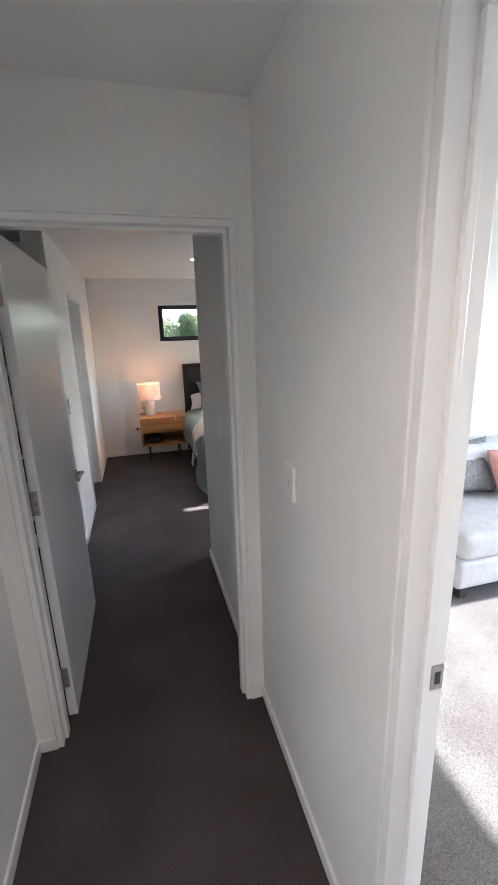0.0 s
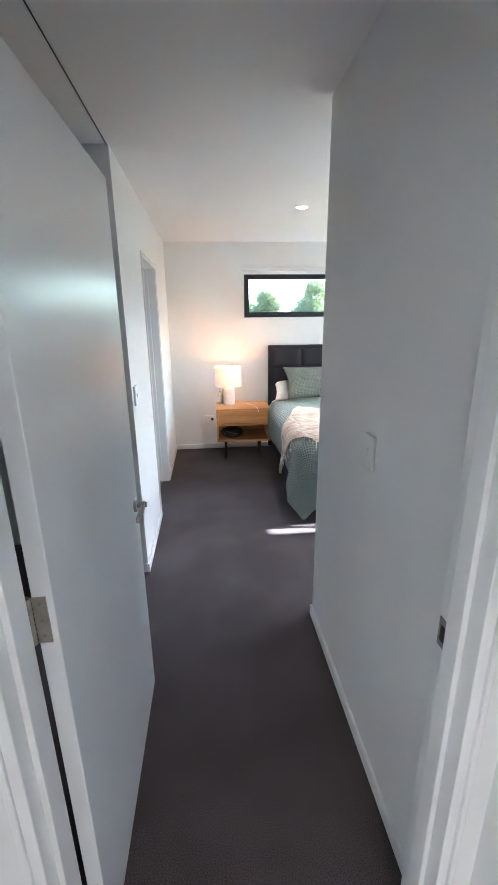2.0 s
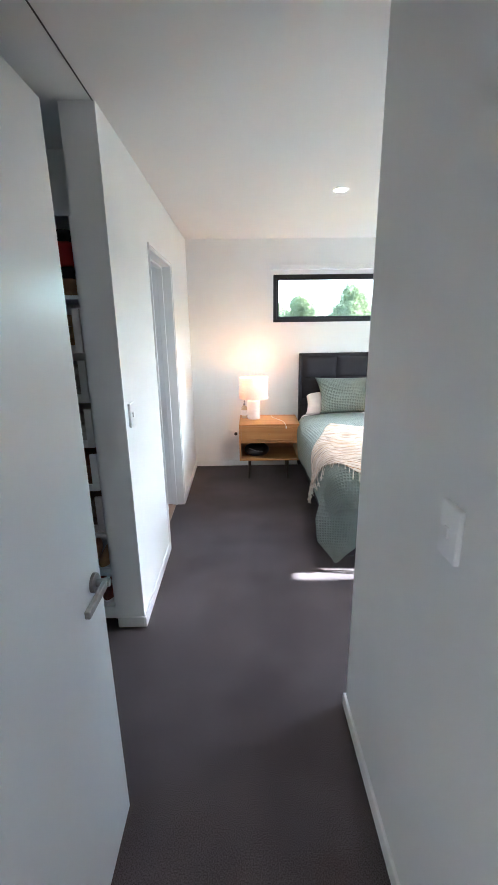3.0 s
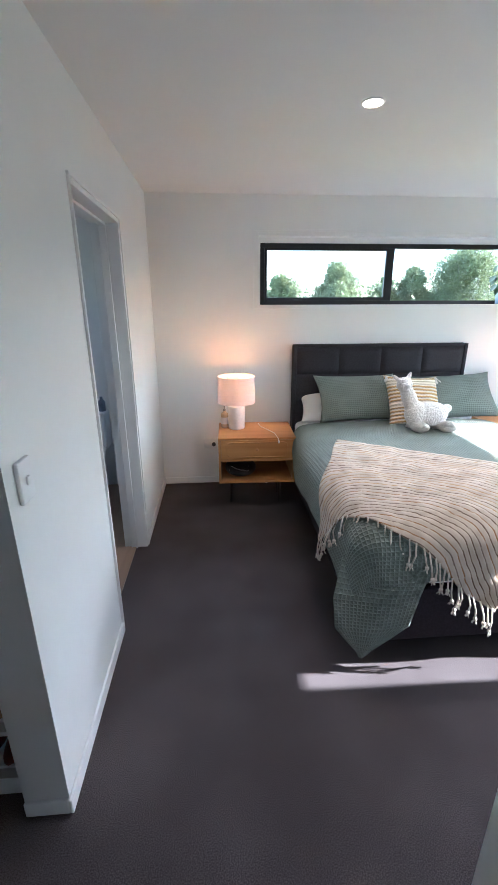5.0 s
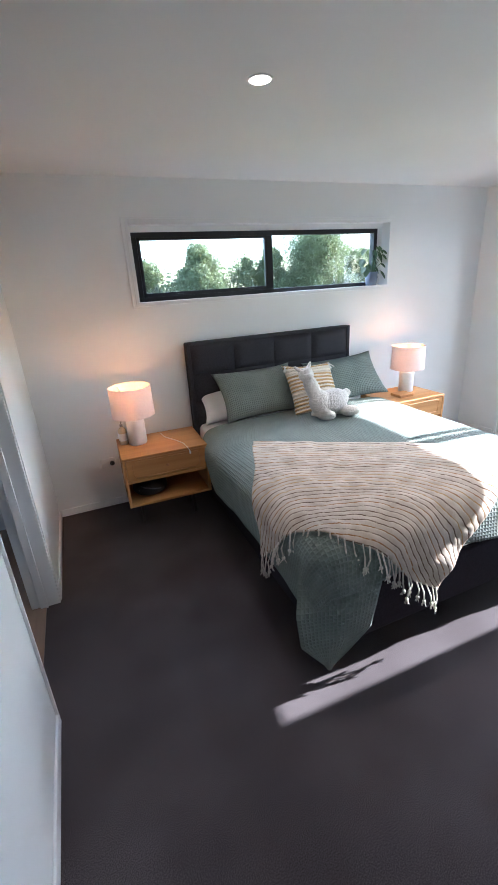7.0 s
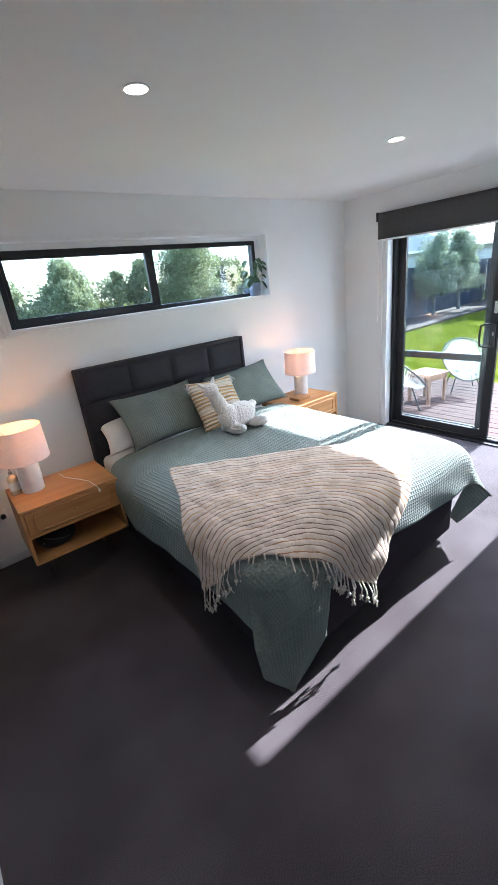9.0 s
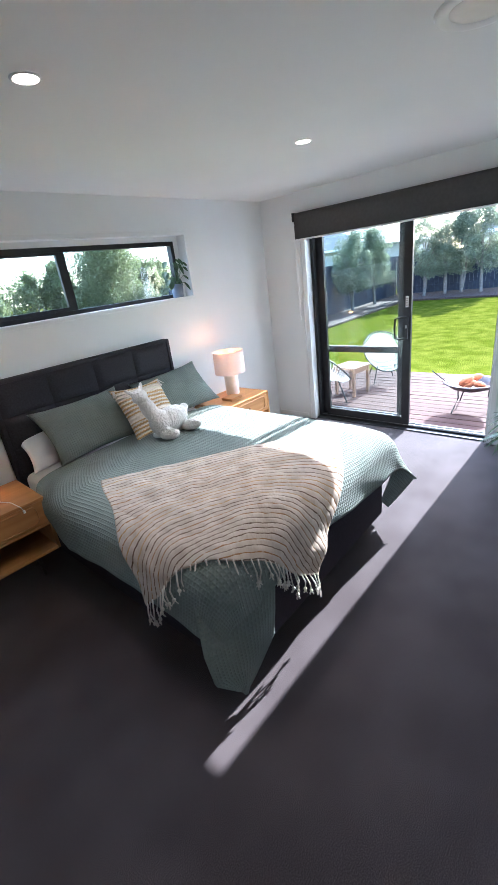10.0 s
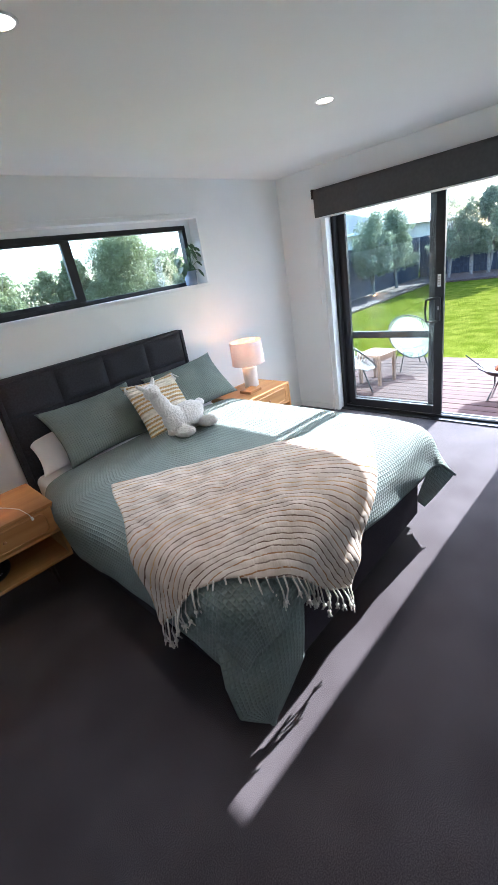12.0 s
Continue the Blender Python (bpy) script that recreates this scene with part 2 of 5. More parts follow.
M_ceramic = surf("matt_ceramic", (0.74, 0.71, 0.69), (0.80, 0.77, 0.75), 0.45, 0, 20, 0.1, 60, 0.001)
M_shade = shade_mat()
M_metal = surf("brushed_nickel", (0.30, 0.29, 0.28), (0.40, 0.39, 0.38), 0.35, 0.95, 60)
M_hinge = surf("aged_steel", (0.42, 0.38, 0.34), (0.55, 0.50, 0.45), 0.38, 0.9, 50)
M_plastic = surf("white_plastic", (0.80, 0.80, 0.80), (0.83, 0.83, 0.83), 0.3, 0, 10)
M_dark = surf("dark_plastic", (0.015, 0.015, 0.016), (0.03, 0.03, 0.03), 0.5, 0, 30)
M_grass = surf("lawn_grass", (0.060, 0.076, 0.006), (0.102, 0.112, 0.015), 0.95, 0, 3.5, 0.8, 60, 0.03, spec=0.0, contrast=0.35)
M_blade = leaf_mat("grass_blades", (0.12, 0.24, 0.015), (0.22, 0.38, 0.03))
M_bark = surf("tree_bark", (0.12, 0.10, 0.085), (0.24, 0.21, 0.18), 0.9, 0, 12, 0.6, 40, 0.01)
M_mulch = surf("garden_mulch", (0.030, 0.019, 0.015), (0.095, 0.058, 0.044), 0.95, 0, 20, 1.0, 30, 0.03)
M_leaf = leaf_mat("grey_green_leaves", (0.15, 0.175, 0.11), (0.25, 0.275, 0.185))
M_leaf2 = leaf_mat("olive_leaves", (0.13, 0.155, 0.068), (0.235, 0.26, 0.13))
M_plantleaf = leaf_mat("house_plant_leaves", (0.05, 0.10, 0.045), (0.10, 0.17, 0.08), 0.2)
M_fence = surf("dark_stained_fence", (0.022, 0.028, 0.046), (0.04, 0.048, 0.072), 0.8, 0, 6, 0.3, 60, 0.003)
M_brick = surf("pale_render", (0.40, 0.38, 0.36), (0.48, 0.46, 0.43), 0.85, 0, 8, 0.3, 60, 0.003)
M_roof = surf("grey_roof", (0.13, 0.13, 0.14), (0.19, 0.19, 0.20), 0.6, 0, 5, 0.3, 30, 0.01)
M_bulb = glow("warm_bulb", (1.0, 0.55, 0.24), 2)
M_led = glow("led_diffuser", (1.0, 0.82, 0.64), 3)


# ---- mesh helpers ----
def finish(name, bm, material, smooth=False):
    me = bpy.data.meshes.new(name)
    bmesh.ops.recalc_face_normals(bm, faces=bm.faces)
    bm.to_mesh(me)
    bm.free()
    me.materials.append(material)
    if smooth:
        me.shade_smooth()
    return me


def part(name, bm, material, parent=None, label="", smooth=False, kind=""):
    ob = new(name, finish(name, bm, material, smooth))
    ob.parent = parent
    return tagged(ob, label, "", "", kind)


def thing(name, label, category, group="", m=None):
    ob = new(name)
    ob.empty_display_size = 0.1
    if m is not None:
        ob.matrix_basis = m
    return tagged(ob, label, category, group)


def box(lo, hi, bevel=0.0, bm=None, seg=2, m=None):
    own = bmesh.new()
    bmesh.ops.create_cube(own, size=1)
    c = [(a + b) / 2 for a, b in zip(lo, hi)]
    d = [abs(b - a) for a, b in zip(lo, hi)]
    for v in own.verts:
        v.co = Vector([c[i] + v.co[i] * d[i] for i in range(3)])
    if bevel:
        bmesh.ops.bevel(own, geom=own.edges[:], offset=min(bevel, min(d) * 0.45), segments=seg, affect="EDGES", profile=0.5)
    if m is not None:
        own.transform(m)
    return join(bm, own)


def join(bm, own):
    if bm is None:
        return own
    tmp = bpy.data.meshes.new("tmp")
    own.to_mesh(tmp)
    own.free()
    bm.from_mesh(tmp)
    bpy.data.meshes.remove(tmp)
    return bm


def lathe(profile, n=32, bm=None, m=None):
    own = bmesh.new()
    rings = []
    for r, z in profile:
        rings.append([own.verts.new((r * math.cos(a), r * math.sin(a), z)) for a in (2 * math.pi * i / n for i in range(n))] if r > 1e-6 else [own.verts.new((0, 0, z))])
    for a, b in zip(rings, rings[1:]):
        for i in range(n):
            j = (i + 1) % n
            if len(a) == 1 and len(b) > 1:
                own.faces.new((a[0], b[j], b[i]))
            elif len(b) == 1 and len(a) > 1:
                own.faces.new((a[i], a[j], b[0]))
            elif len(a) > 1:
                own.faces.new((a[i], a[j], b[j], b[i]))
    if m is not None:
        own.transform(m)
    return join(bm, own)


def tube(points, radius, n=8, bm=None, taper=None):
    own = bmesh.new()
    pts = [Vector(p) for p in points]
    rings = []
    up = Vector((0, 0, 1))
    for i, p in enumerate(pts):
        d = (pts[min(i + 1, len(pts) - 1)] - pts[max(i - 1, 0)]).normalized()
        ref = up if abs(d.dot(up)) < 0.95 else Vector((1, 0, 0))
        a = d.cross(ref).normalized()
        b = d.cross(a)
        r = radius if taper is None else radius * (1 - i / (len(pts) - 1)) + taper * i / (len(pts) - 1)
        rings.append([own.verts.new(p + a * r * math.cos(2 * math.pi * k / n) + b * r * math.sin(2 * math.pi * k / n)) for k in range(n)])
    for r0, r1 in zip(rings, rings[1:]):
        for k in range(n):
            own.faces.new((r0[k], r0[(k + 1) % n], r1[(k + 1) % n], r1[k]))
    own.faces.new(rings[0])
    own.faces.new(rings[-1][::-1])
    return join(bm, own)


def sheet(fn, nu, nv, size_u=1.0, size_v=1.0, thick=0.0, closed_back=None):
    """A cloth grid; fn(u, v) gives the place; its UVs are in metres."""
    bm = bmesh.new()
    uv = bm.loops.layers.uv.new("UVMap")
    grid = [[bm.verts.new(fn(i / nu, j / nv)) for j in range(nv + 1)] for i in range(nu + 1)]
    for i in range(nu):
        for j in range(nv):
            f = bm.faces.new((grid[i][j], grid[i + 1][j], grid[i + 1][j + 1], grid[i][j + 1]))
            for l, (a, b) in zip(f.loops, ((i, j), (i + 1, j), (i + 1, j + 1), (i, j + 1))):
                l[uv].uv = (a / nu * size_u, b / nv * size_v)
    bm.normal_update()
    return bm


def solid(ob, t, offset=-1.0):
    mod = ob.modifiers.new("thickness", "SOLIDIFY")
    mod.thickness, mod.offset = t, offset
    return ob


def structure(name, bm, material, label, smooth=False):
    return part(name, bm, material, None, label, smooth, "structure")

# ---- structure ----
CEIL = 2.37
WALL = "smooth white painted plasterboard wall"


def wall(name, boxes, label=WALL, material=None):
    bm = None
    for lo, hi in boxes:
        bm = box(lo, hi, bm=bm)
    return structure(name, bm, material or M_wall, label)


# bedroom, hall, wardrobe, ensuite and lounge walls
wall("wall_north", [((-2.3, 6.0, 0), (0.857, 6.17, CEIL)), ((3.131, 6.0, 0), (4.42, 6.17, CEIL)), ((0.857, 6.0, 0), (3.131, 6.17, 1.565)), ((0.857, 6.0, 2.095), (3.131, 6.17, CEIL))], "white painted bedroom wall with a long high window")
wall("wall_east", [((4.27, 5.47, 0), (4.46, 6.0, CEIL)), ((4.27, 2.875, 0), (4.46, 3.665, CEIL)), ((4.27, 3.665, 2.135), (4.46, 5.47, CEIL))], "white painted wall around the sliding door")
wall("wall_south", [((1.09, 2.717, 0), (4.46, 2.875, CEIL))])
wall("wall_passage", [((0.95, 1.676, 0), (1.09, 2.875, CEIL))], "white painted wall of the short passage")
wall("wall_entry", [((-0.12, 1.567, 0), (0.075, 1.676, CEIL)), ((0.905, 1.567, 0), (1.068, 1.676, CEIL)), ((0.075, 1.567, 2.012), (0.905, 1.676, CEIL))], "white painted wall around the bedroom doorway")
wall("wall_hall_left", [((-0.12, -2.618, 0), (0.0, 1.567, CEIL))])
wall("wall_hall_right", [((0.968, 0.632, 0), (1.055, 1.567, CEIL)), ((0.968, -2.618, 0), (1.055, -0.235, CEIL)), ((0.968, -0.235, 2.06), (1.055, 0.632, CEIL))])
wall("wall_hall_end", [((-0.12, -2.74, 0), (5.2, -2.618, CEIL))])
wall("wall_west", [((-0.14, 3.39, 0), (0.0, 4.177, CEIL)), ((-0.14, 4.966, 0), (0.0, 6.0, CEIL)), ((-0.14, 4.177, 2.005), (0.0, 4.966, CEIL))], "white painted wall with the ensuite doorway")
# the high gap in the ensuite's outer wall is invented, to let sky in
wall("wall_wardrobe", [((-2.3, 1.564, 0), (-0.12, 1.676, CEIL)), ((-2.3, 3.839, 0), (-0.14, 3.941, CEIL)), ((-2.42, 1.564, 0), (-2.3, 4.7, CEIL)), ((-2.42, 5.5, 0), (-2.3, 6.17, CEIL)), ((-2.42, 4.7, 0), (-2.3, 5.5, 1.65)), ((-2.42, 4.7, 2.0), (-2.3, 5.5, CEIL))], "white painted walls of the wardrobe and ensuite")
wall("wall_lounge", [((5.08, -2.618, 0), (5.2, -1.292, CEIL)), ((5.08, 1.768, 0), (5.2, 2.737, CEIL)), ((5.08, -1.292, 2.1), (5.2, 1.768, CEIL)), ((4.46, 2.737, 0), (5.2, 2.875, CEIL))], "white painted lounge wall with a wide opening")
structure("ceiling", box((-2.42, -2.74, CEIL), (4.46, 6.17, CEIL + 0.15), 0, box((4.46, -2.74, CEIL), (5.2, 2.875, CEIL + 0.15))), M_ceil, "flat white plaster ceiling")
structure("ceiling_line", box((-0.010, 1.676, CEIL - 0.003), (-0.006, 3.39, CEIL + 0.0)), M_dark, "thin dark joint line in the ceiling at the wardrobe")
structure("roof", box((-2.6, -2.924, CEIL + 0.15), (4.66, 6.65, CEIL + 0.32)), M_roof, "low roof edge with a short eave")
structure("floor", box((-2.42, 1.584, -0.12), (4.43, 6.17, 0)), M_carpet, "dark charcoal cut pile carpet")
structure("floor_hall", box((-0.12, -2.74, -0.12), (1.03, 1.584, 0)), M_carpet, "dark charcoal cut pile carpet in the hall")
structure("floor_lounge", box((1.03, -2.74, -0.12), (5.2, 1.584, 0)), M_carpet2, "pale grey loop pile carpet in the lounge")
structure("floor_lounge_far", box((1.062, -2.618, 0.0), (5.08, 2.737, 0.002)), M_carpet2, "pale grey loop pile carpet in the lounge")
M_tile = wood_mat("ensuite_floor_wood", (0.30, 0.20, 0.14), (0.42, 0.30, 0.21), "Y", 14, 0.4)
structure("floor_ensuite", box((-2.3, 3.941, 0.0), (-0.07, 6.0, 0.008)), M_tile, "brown wood-look ensuite floor")


# skirting
def skirt(name, lo, hi):
    return structure(name, box(lo, hi, 0.004), M_trim, "low white painted skirting board")


SK, SH = 0.012, 0.060
skirt("baseboard", (SK, 6.0 - SK, 0), (4.27, 6.0, SH))
skirt("baseboard_east", (4.27 - SK, 5.56, 0), (4.27, 6.0 - SK, SH))
skirt("baseboard_east_far", (4.27 - SK, 2.875 + SK, 0), (4.27, 3.61, SH))
skirt("baseboard_west", (0, 3.39 - SK, 0), (SK, 4.165, SH))
skirt("baseboard_west_far", (0, 4.981, 0), (SK, 6.0, SH))
skirt("baseboard_west_end", (-0.14, 3.39 - SK, 0), (0, 3.39, SH))
skirt("baseboard_passage", (0.95 - SK, 1.676, 0), (0.95, 2.875 + SK, SH))
skirt("baseboard_south", (0.95, 2.875, 0), (4.27 - SK, 2.875 + SK, SH))
skirt("baseboard_hall_left", (0, -2.618, 0), (SK, 1.567 - SK, SH))
skirt("baseboard_hall_right", (0.968 - SK, 0.645, 0), (0.968, 1.567 - SK, SH))
skirt("baseboard_hall_end_a", (0, 1.567 - SK, 0), (0.066, 1.567, SH))
skirt("baseboard_hall_end_b", (0.915, 1.567 - SK, 0), (0.968, 1.567, SH))


# doorway linings: a lining, a raised bead round it and a stop
def lining(name, axis, a0, a1, d0, d1, top, stop, bead, label):
    """Openings along `axis` from a0 to a1, through the wall from d0 to d1; stop and bead are depth ranges."""
    t = 0.022

    def b(lo_a, hi_a, lo_d, hi_d, z0, z1, bm, bev=0.002):
        lo, hi = ((lo_a, lo_d, z0), (hi_a, hi_d, z1)) if axis == "x" else ((lo_d, lo_a, z0), (hi_d, hi_a, z1))
        return box(lo, hi, bev, bm)
    frame_ = thing(name, label, "door frame")
    tagged(frame_, kind="structure")
    part("lining", b(a0, a1, d0, d1, top - t, top, b(a1 - t, a1, d0, d1, 0, top - t, b(a0, a0 + t, d0, d1, 0, top - t, None))), M_trim, frame_)
    s0, s1 = stop
    part("stop", b(a0 + t, a1 - t, s0, s1, top - t - 0.013, top - t, b(a1 - t - 0.013, a1 - t, s0, s1, 0, top - t - 0.013, b(a0 + t, a0 + t + 0.013, s0, s1, 0, top - t - 0.013, None))), M_trim, frame_)
    for k, (q0, q1) in enumerate(bead):
        w = 0.012
        part("bead", b(a0 - w, a1 + w, q0, q1, top, top + w, b(a1, a1 + w, q0, q1, 0, top, b(a0 - w, a0, q0, q1, 0, top, None))), M_trim, frame_)
    return frame_


lining("door_frame", "x", 0.075, 0.905, 1.561, 1.682, 2.012, (1.598, 1.6415), ((1.555, 1.567), (1.676, 1.688)), "white painted bedroom door frame with a stepped stop")
lining("door_frame_ensuite", "y", 4.177, 4.966, -0.146, 0.006, 2.005, (-0.10, -0.06), ((0.0, 0.012),), "white painted ensuite door frame")
lining("door_frame_lounge", "y", -0.235, 0.632, 0.962, 1.061, 2.06, (1.004, 1.020), ((0.956, 0.968), (1.055, 1.067)), "white painted lounge door frame")


# ---- bedroom door ----
def bedroom_door():
    d = thing("door_1", "white painted flush bedroom door standing open into the room", "door", m=pose(0.117, 1.699, 0, 0, 0, -0.5))
    leaf = part("door_leaf", box((-0.019, 0, 0.012), (0.019, 0.82, 1.985), 0.002), M_door, d)
    for side in (1, -1):
        h = part("door_handle", lathe([(0, 0), (0.026, 0), (0.026, 0.008), (0.024, 0.010), (0.011, 0.011), (0.010, 0.045), (0, 0.045)], 24, m=Matrix.Translation((side * 0.019, 0.765, 0.90)) @ Euler((0, side * math.pi / 2, 0)).to_matrix().to_4x4()), M_metal, leaf, "brushed nickel square lever handle")
        part("lever", box((side * 0.052 - 0.007, 0.635, 0.89), (side * 0.052 + 0.007, 0.775, 0.91), 0.003), M_metal, h)
    part("latch_plate", box((-0.011, 0.8195, 0.865), (0.011, 0.822, 1.015), 0.0005), M_metal, leaf)
    for z in (1.80, 1.03, 0.215):
        h = part("hinge", box((-0.019, -0.0025, z - 0.05), (0.007, 0.0, z + 0.05), 0.0006), M_hinge, d, "aged steel butt hinge with a knuckle")
        part("knuckle", lathe([(0, z - 0.05), (0.0065, z - 0.05), (0.0065, z + 0.05), (0, z + 0.05)], 12, m=Matrix.Translation((-0.026, -0.004, 0))), M_hinge, h)
        for dz in (-0.035, 0, 0.035):
            part("screw", lathe([(0, 0), (0.004, 0), (0.003, 0.001), (0, 0.001)], 8, m=Matrix.Translation((-0.006, -0.0025, z + dz)) @ Euler((math.pi / 2, 0, 0)).to_matrix().to_4x4()), M_metal, h)
    return d


bedroom_door()
strike = thing("strike_plate", "brushed steel strike plate set in the bedroom door frame", "strike plate")
part("plate", box((0.8805, 1.648, 0.92), (0.8832, 1.677, 0.985), 0.0005), M_metal, strike)
# raised dark slab: the latch hole's shade is put in as colour
part("hole_shade", box((0.8795, 1.655, 0.935), (0.8808, 1.669, 0.97)), M_dark, strike)
strike2 = thing("strike_plate", "brushed steel strike plate set in the lounge door frame", "strike plate")
part("plate", box((1.030, 0.6065, 0.952), (1.057, 0.6105, 1.007), 0.0005), M_metal, strike2)
# a dark slab on this plate also takes the place of a shaded hole
part("hole_shade", box((1.038, 0.6058, 0.965), (1.050, 0.6068, 0.993)), M_dark, strike2)


# ---- switches and outlets ----
def switch(name, m, label, w=0.072, h=0.115, n=1):
    s = thing(name, label, "light switch", "switches", m)
    part("plate", box((-w / 2, 0, -h / 2), (w / 2, 0.013, h / 2), 0.004), M_plastic, s)
    for i in range(n):
        part("rocker", box((-0.008, 0.013, -0.012 + i * 0.035 - (n - 1) * 0.0175), (0.008, 0.019, 0.012 + i * 0.035 - (n - 1) * 0.0175), 0.002), M_plastic, s)
    return s


switch("light_switch", pose(0.95, 2.245, 1.145, 0, 0, 90), "white rocker switch on the passage wall")
switch("light_switch", pose(0.968, 1.19, 1.19, 0, 0, 90), "white rocker switch on the hall wall")
switch("light_switch", pose(0.0, 3.476, 1.135, 0, 0, -90), "white rocker switch beside the ensuite door")
switch("wall_plate", pose(4.27, 3.51, 1.165, 0, 0, 90), "blank white plate beside the sliding door", 0.075, 0.12, 0)
out = thing("power_outlet", "white wall outlet with a black plug beside the oak bedside table", "power outlet")
part("plate", box((0.375, 5.991, 0.345), (0.49, 6.0, 0.42), 0.003), M_plastic, out)
part("plug", lathe([(0, 0), (0.016, 0), (0.018, 0.02), (0.008, 0.034), (0, 0.034)], 16, m=Matrix.Translation((0.462, 5.991, 0.378)) @ Euler((math.pi / 2, 0, 0)).to_matrix().to_4x4()), M_dark, out, "black round plug")


# ---- high window ----
def high_window():
    w = tagged(thing("window_1", "long high window with a black aluminium frame and clear glass", "window"), kind="structure")
    x0, x1, z0, z1, y0, y1 = 0.886, 3.078, 1.565, 2.055, 6.105, 6.165
    t = 0.035
    bm = box((x0, y0, z0), (x1, y1, z0 + t), 0.002)
    bm = box((x0, y0, z1 - t - 0.01), (x1, y1, z1 - 0.01), 0.002, bm)
    bm = box((x0, y0, z0 + t), (x0 + t, y1, z1 - t - 0.01), 0.002, bm)
    bm = box((x1 - t, y0, z0 + t), (x1, y1, z1 - t - 0.01), 0.002, bm)
    part("window_frame", bm, M_black, w)
    part("mullion", box((1.968, y0 + 0.003, z0 + t), (2.018, y1 - 0.003, z1 - t - 0.01), 0.002), M_black, w)
    s = part("sash", box((x0 + t, y0 - 0.012, z0 + t), (1.968, y0 + 0.02, z0 + t + 0.028), 0.002, box((x0 + t, y0 - 0.012, z1 - t - 0.03), (1.968, y0 + 0.02, z1 - t - 0.01), 0.002, box((x0 + t, y0 - 0.012, z0 + t), (x0 + t + 0.022, y0 + 0.02, z1 - t - 0.01), 0.002, box((1.943, y0 - 0.012, z0 + t), (1.968, y0 + 0.02, z1 - t - 0.01), 0.002)))), M_black, w)
    for x in (1.17, 1.76):
        part("stay", box((x, y0 - 0.03, z0 + t + 0.004), (x + 0.07, y0 - 0.012, z0 + t + 0.014), 0.002), M_black, s)
    for a, b in ((x0 + t, 1.968), (2.018, x1 - t)):
        p = part("pane", box((a, y0 + 0.028, z0 + t), (b, y0 + 0.033, z1 - t - 0.01)), M_glass, w)
        p.visible_shadow = False
    part("reveal", box((0.862, 5.996, 1.555), (3.126, 6.104, 1.569), 0.001, box((0.862, 5.996, 2.085), (3.126, 6.104, 2.105), 0.001, box((0.842, 5.996, 1.555), (0.862, 6.104, 2.105), 0.001, box((3.126, 5.996, 1.555), (3.141, 6.104, 2.105), 0.001)))), M_trim, w, "white painted window reveal")
    part("bead", box((0.812, 5.990, 2.118), (3.171, 6.0, 2.13), 0.001, box((0.812, 5.990, 1.531), (0.824, 6.0, 2.118), 0.001, box((0.824, 5.990, 1.531), (3.171, 6.0, 1.541), 0.001))), M_trim, w)
    part("filler", box((0.887, 6.104, 2.046), (3.077, 6.165, 2.094)), M_trim, w)
    part("filler", box((3.078, 6.104, 1.567), (3.130, 6.165, 2.093)), M_trim, w)
    part("filler", box((0.858, 6.104, 1.567), (0.886, 6.165, 2.093)), M_trim, w)


high_window()


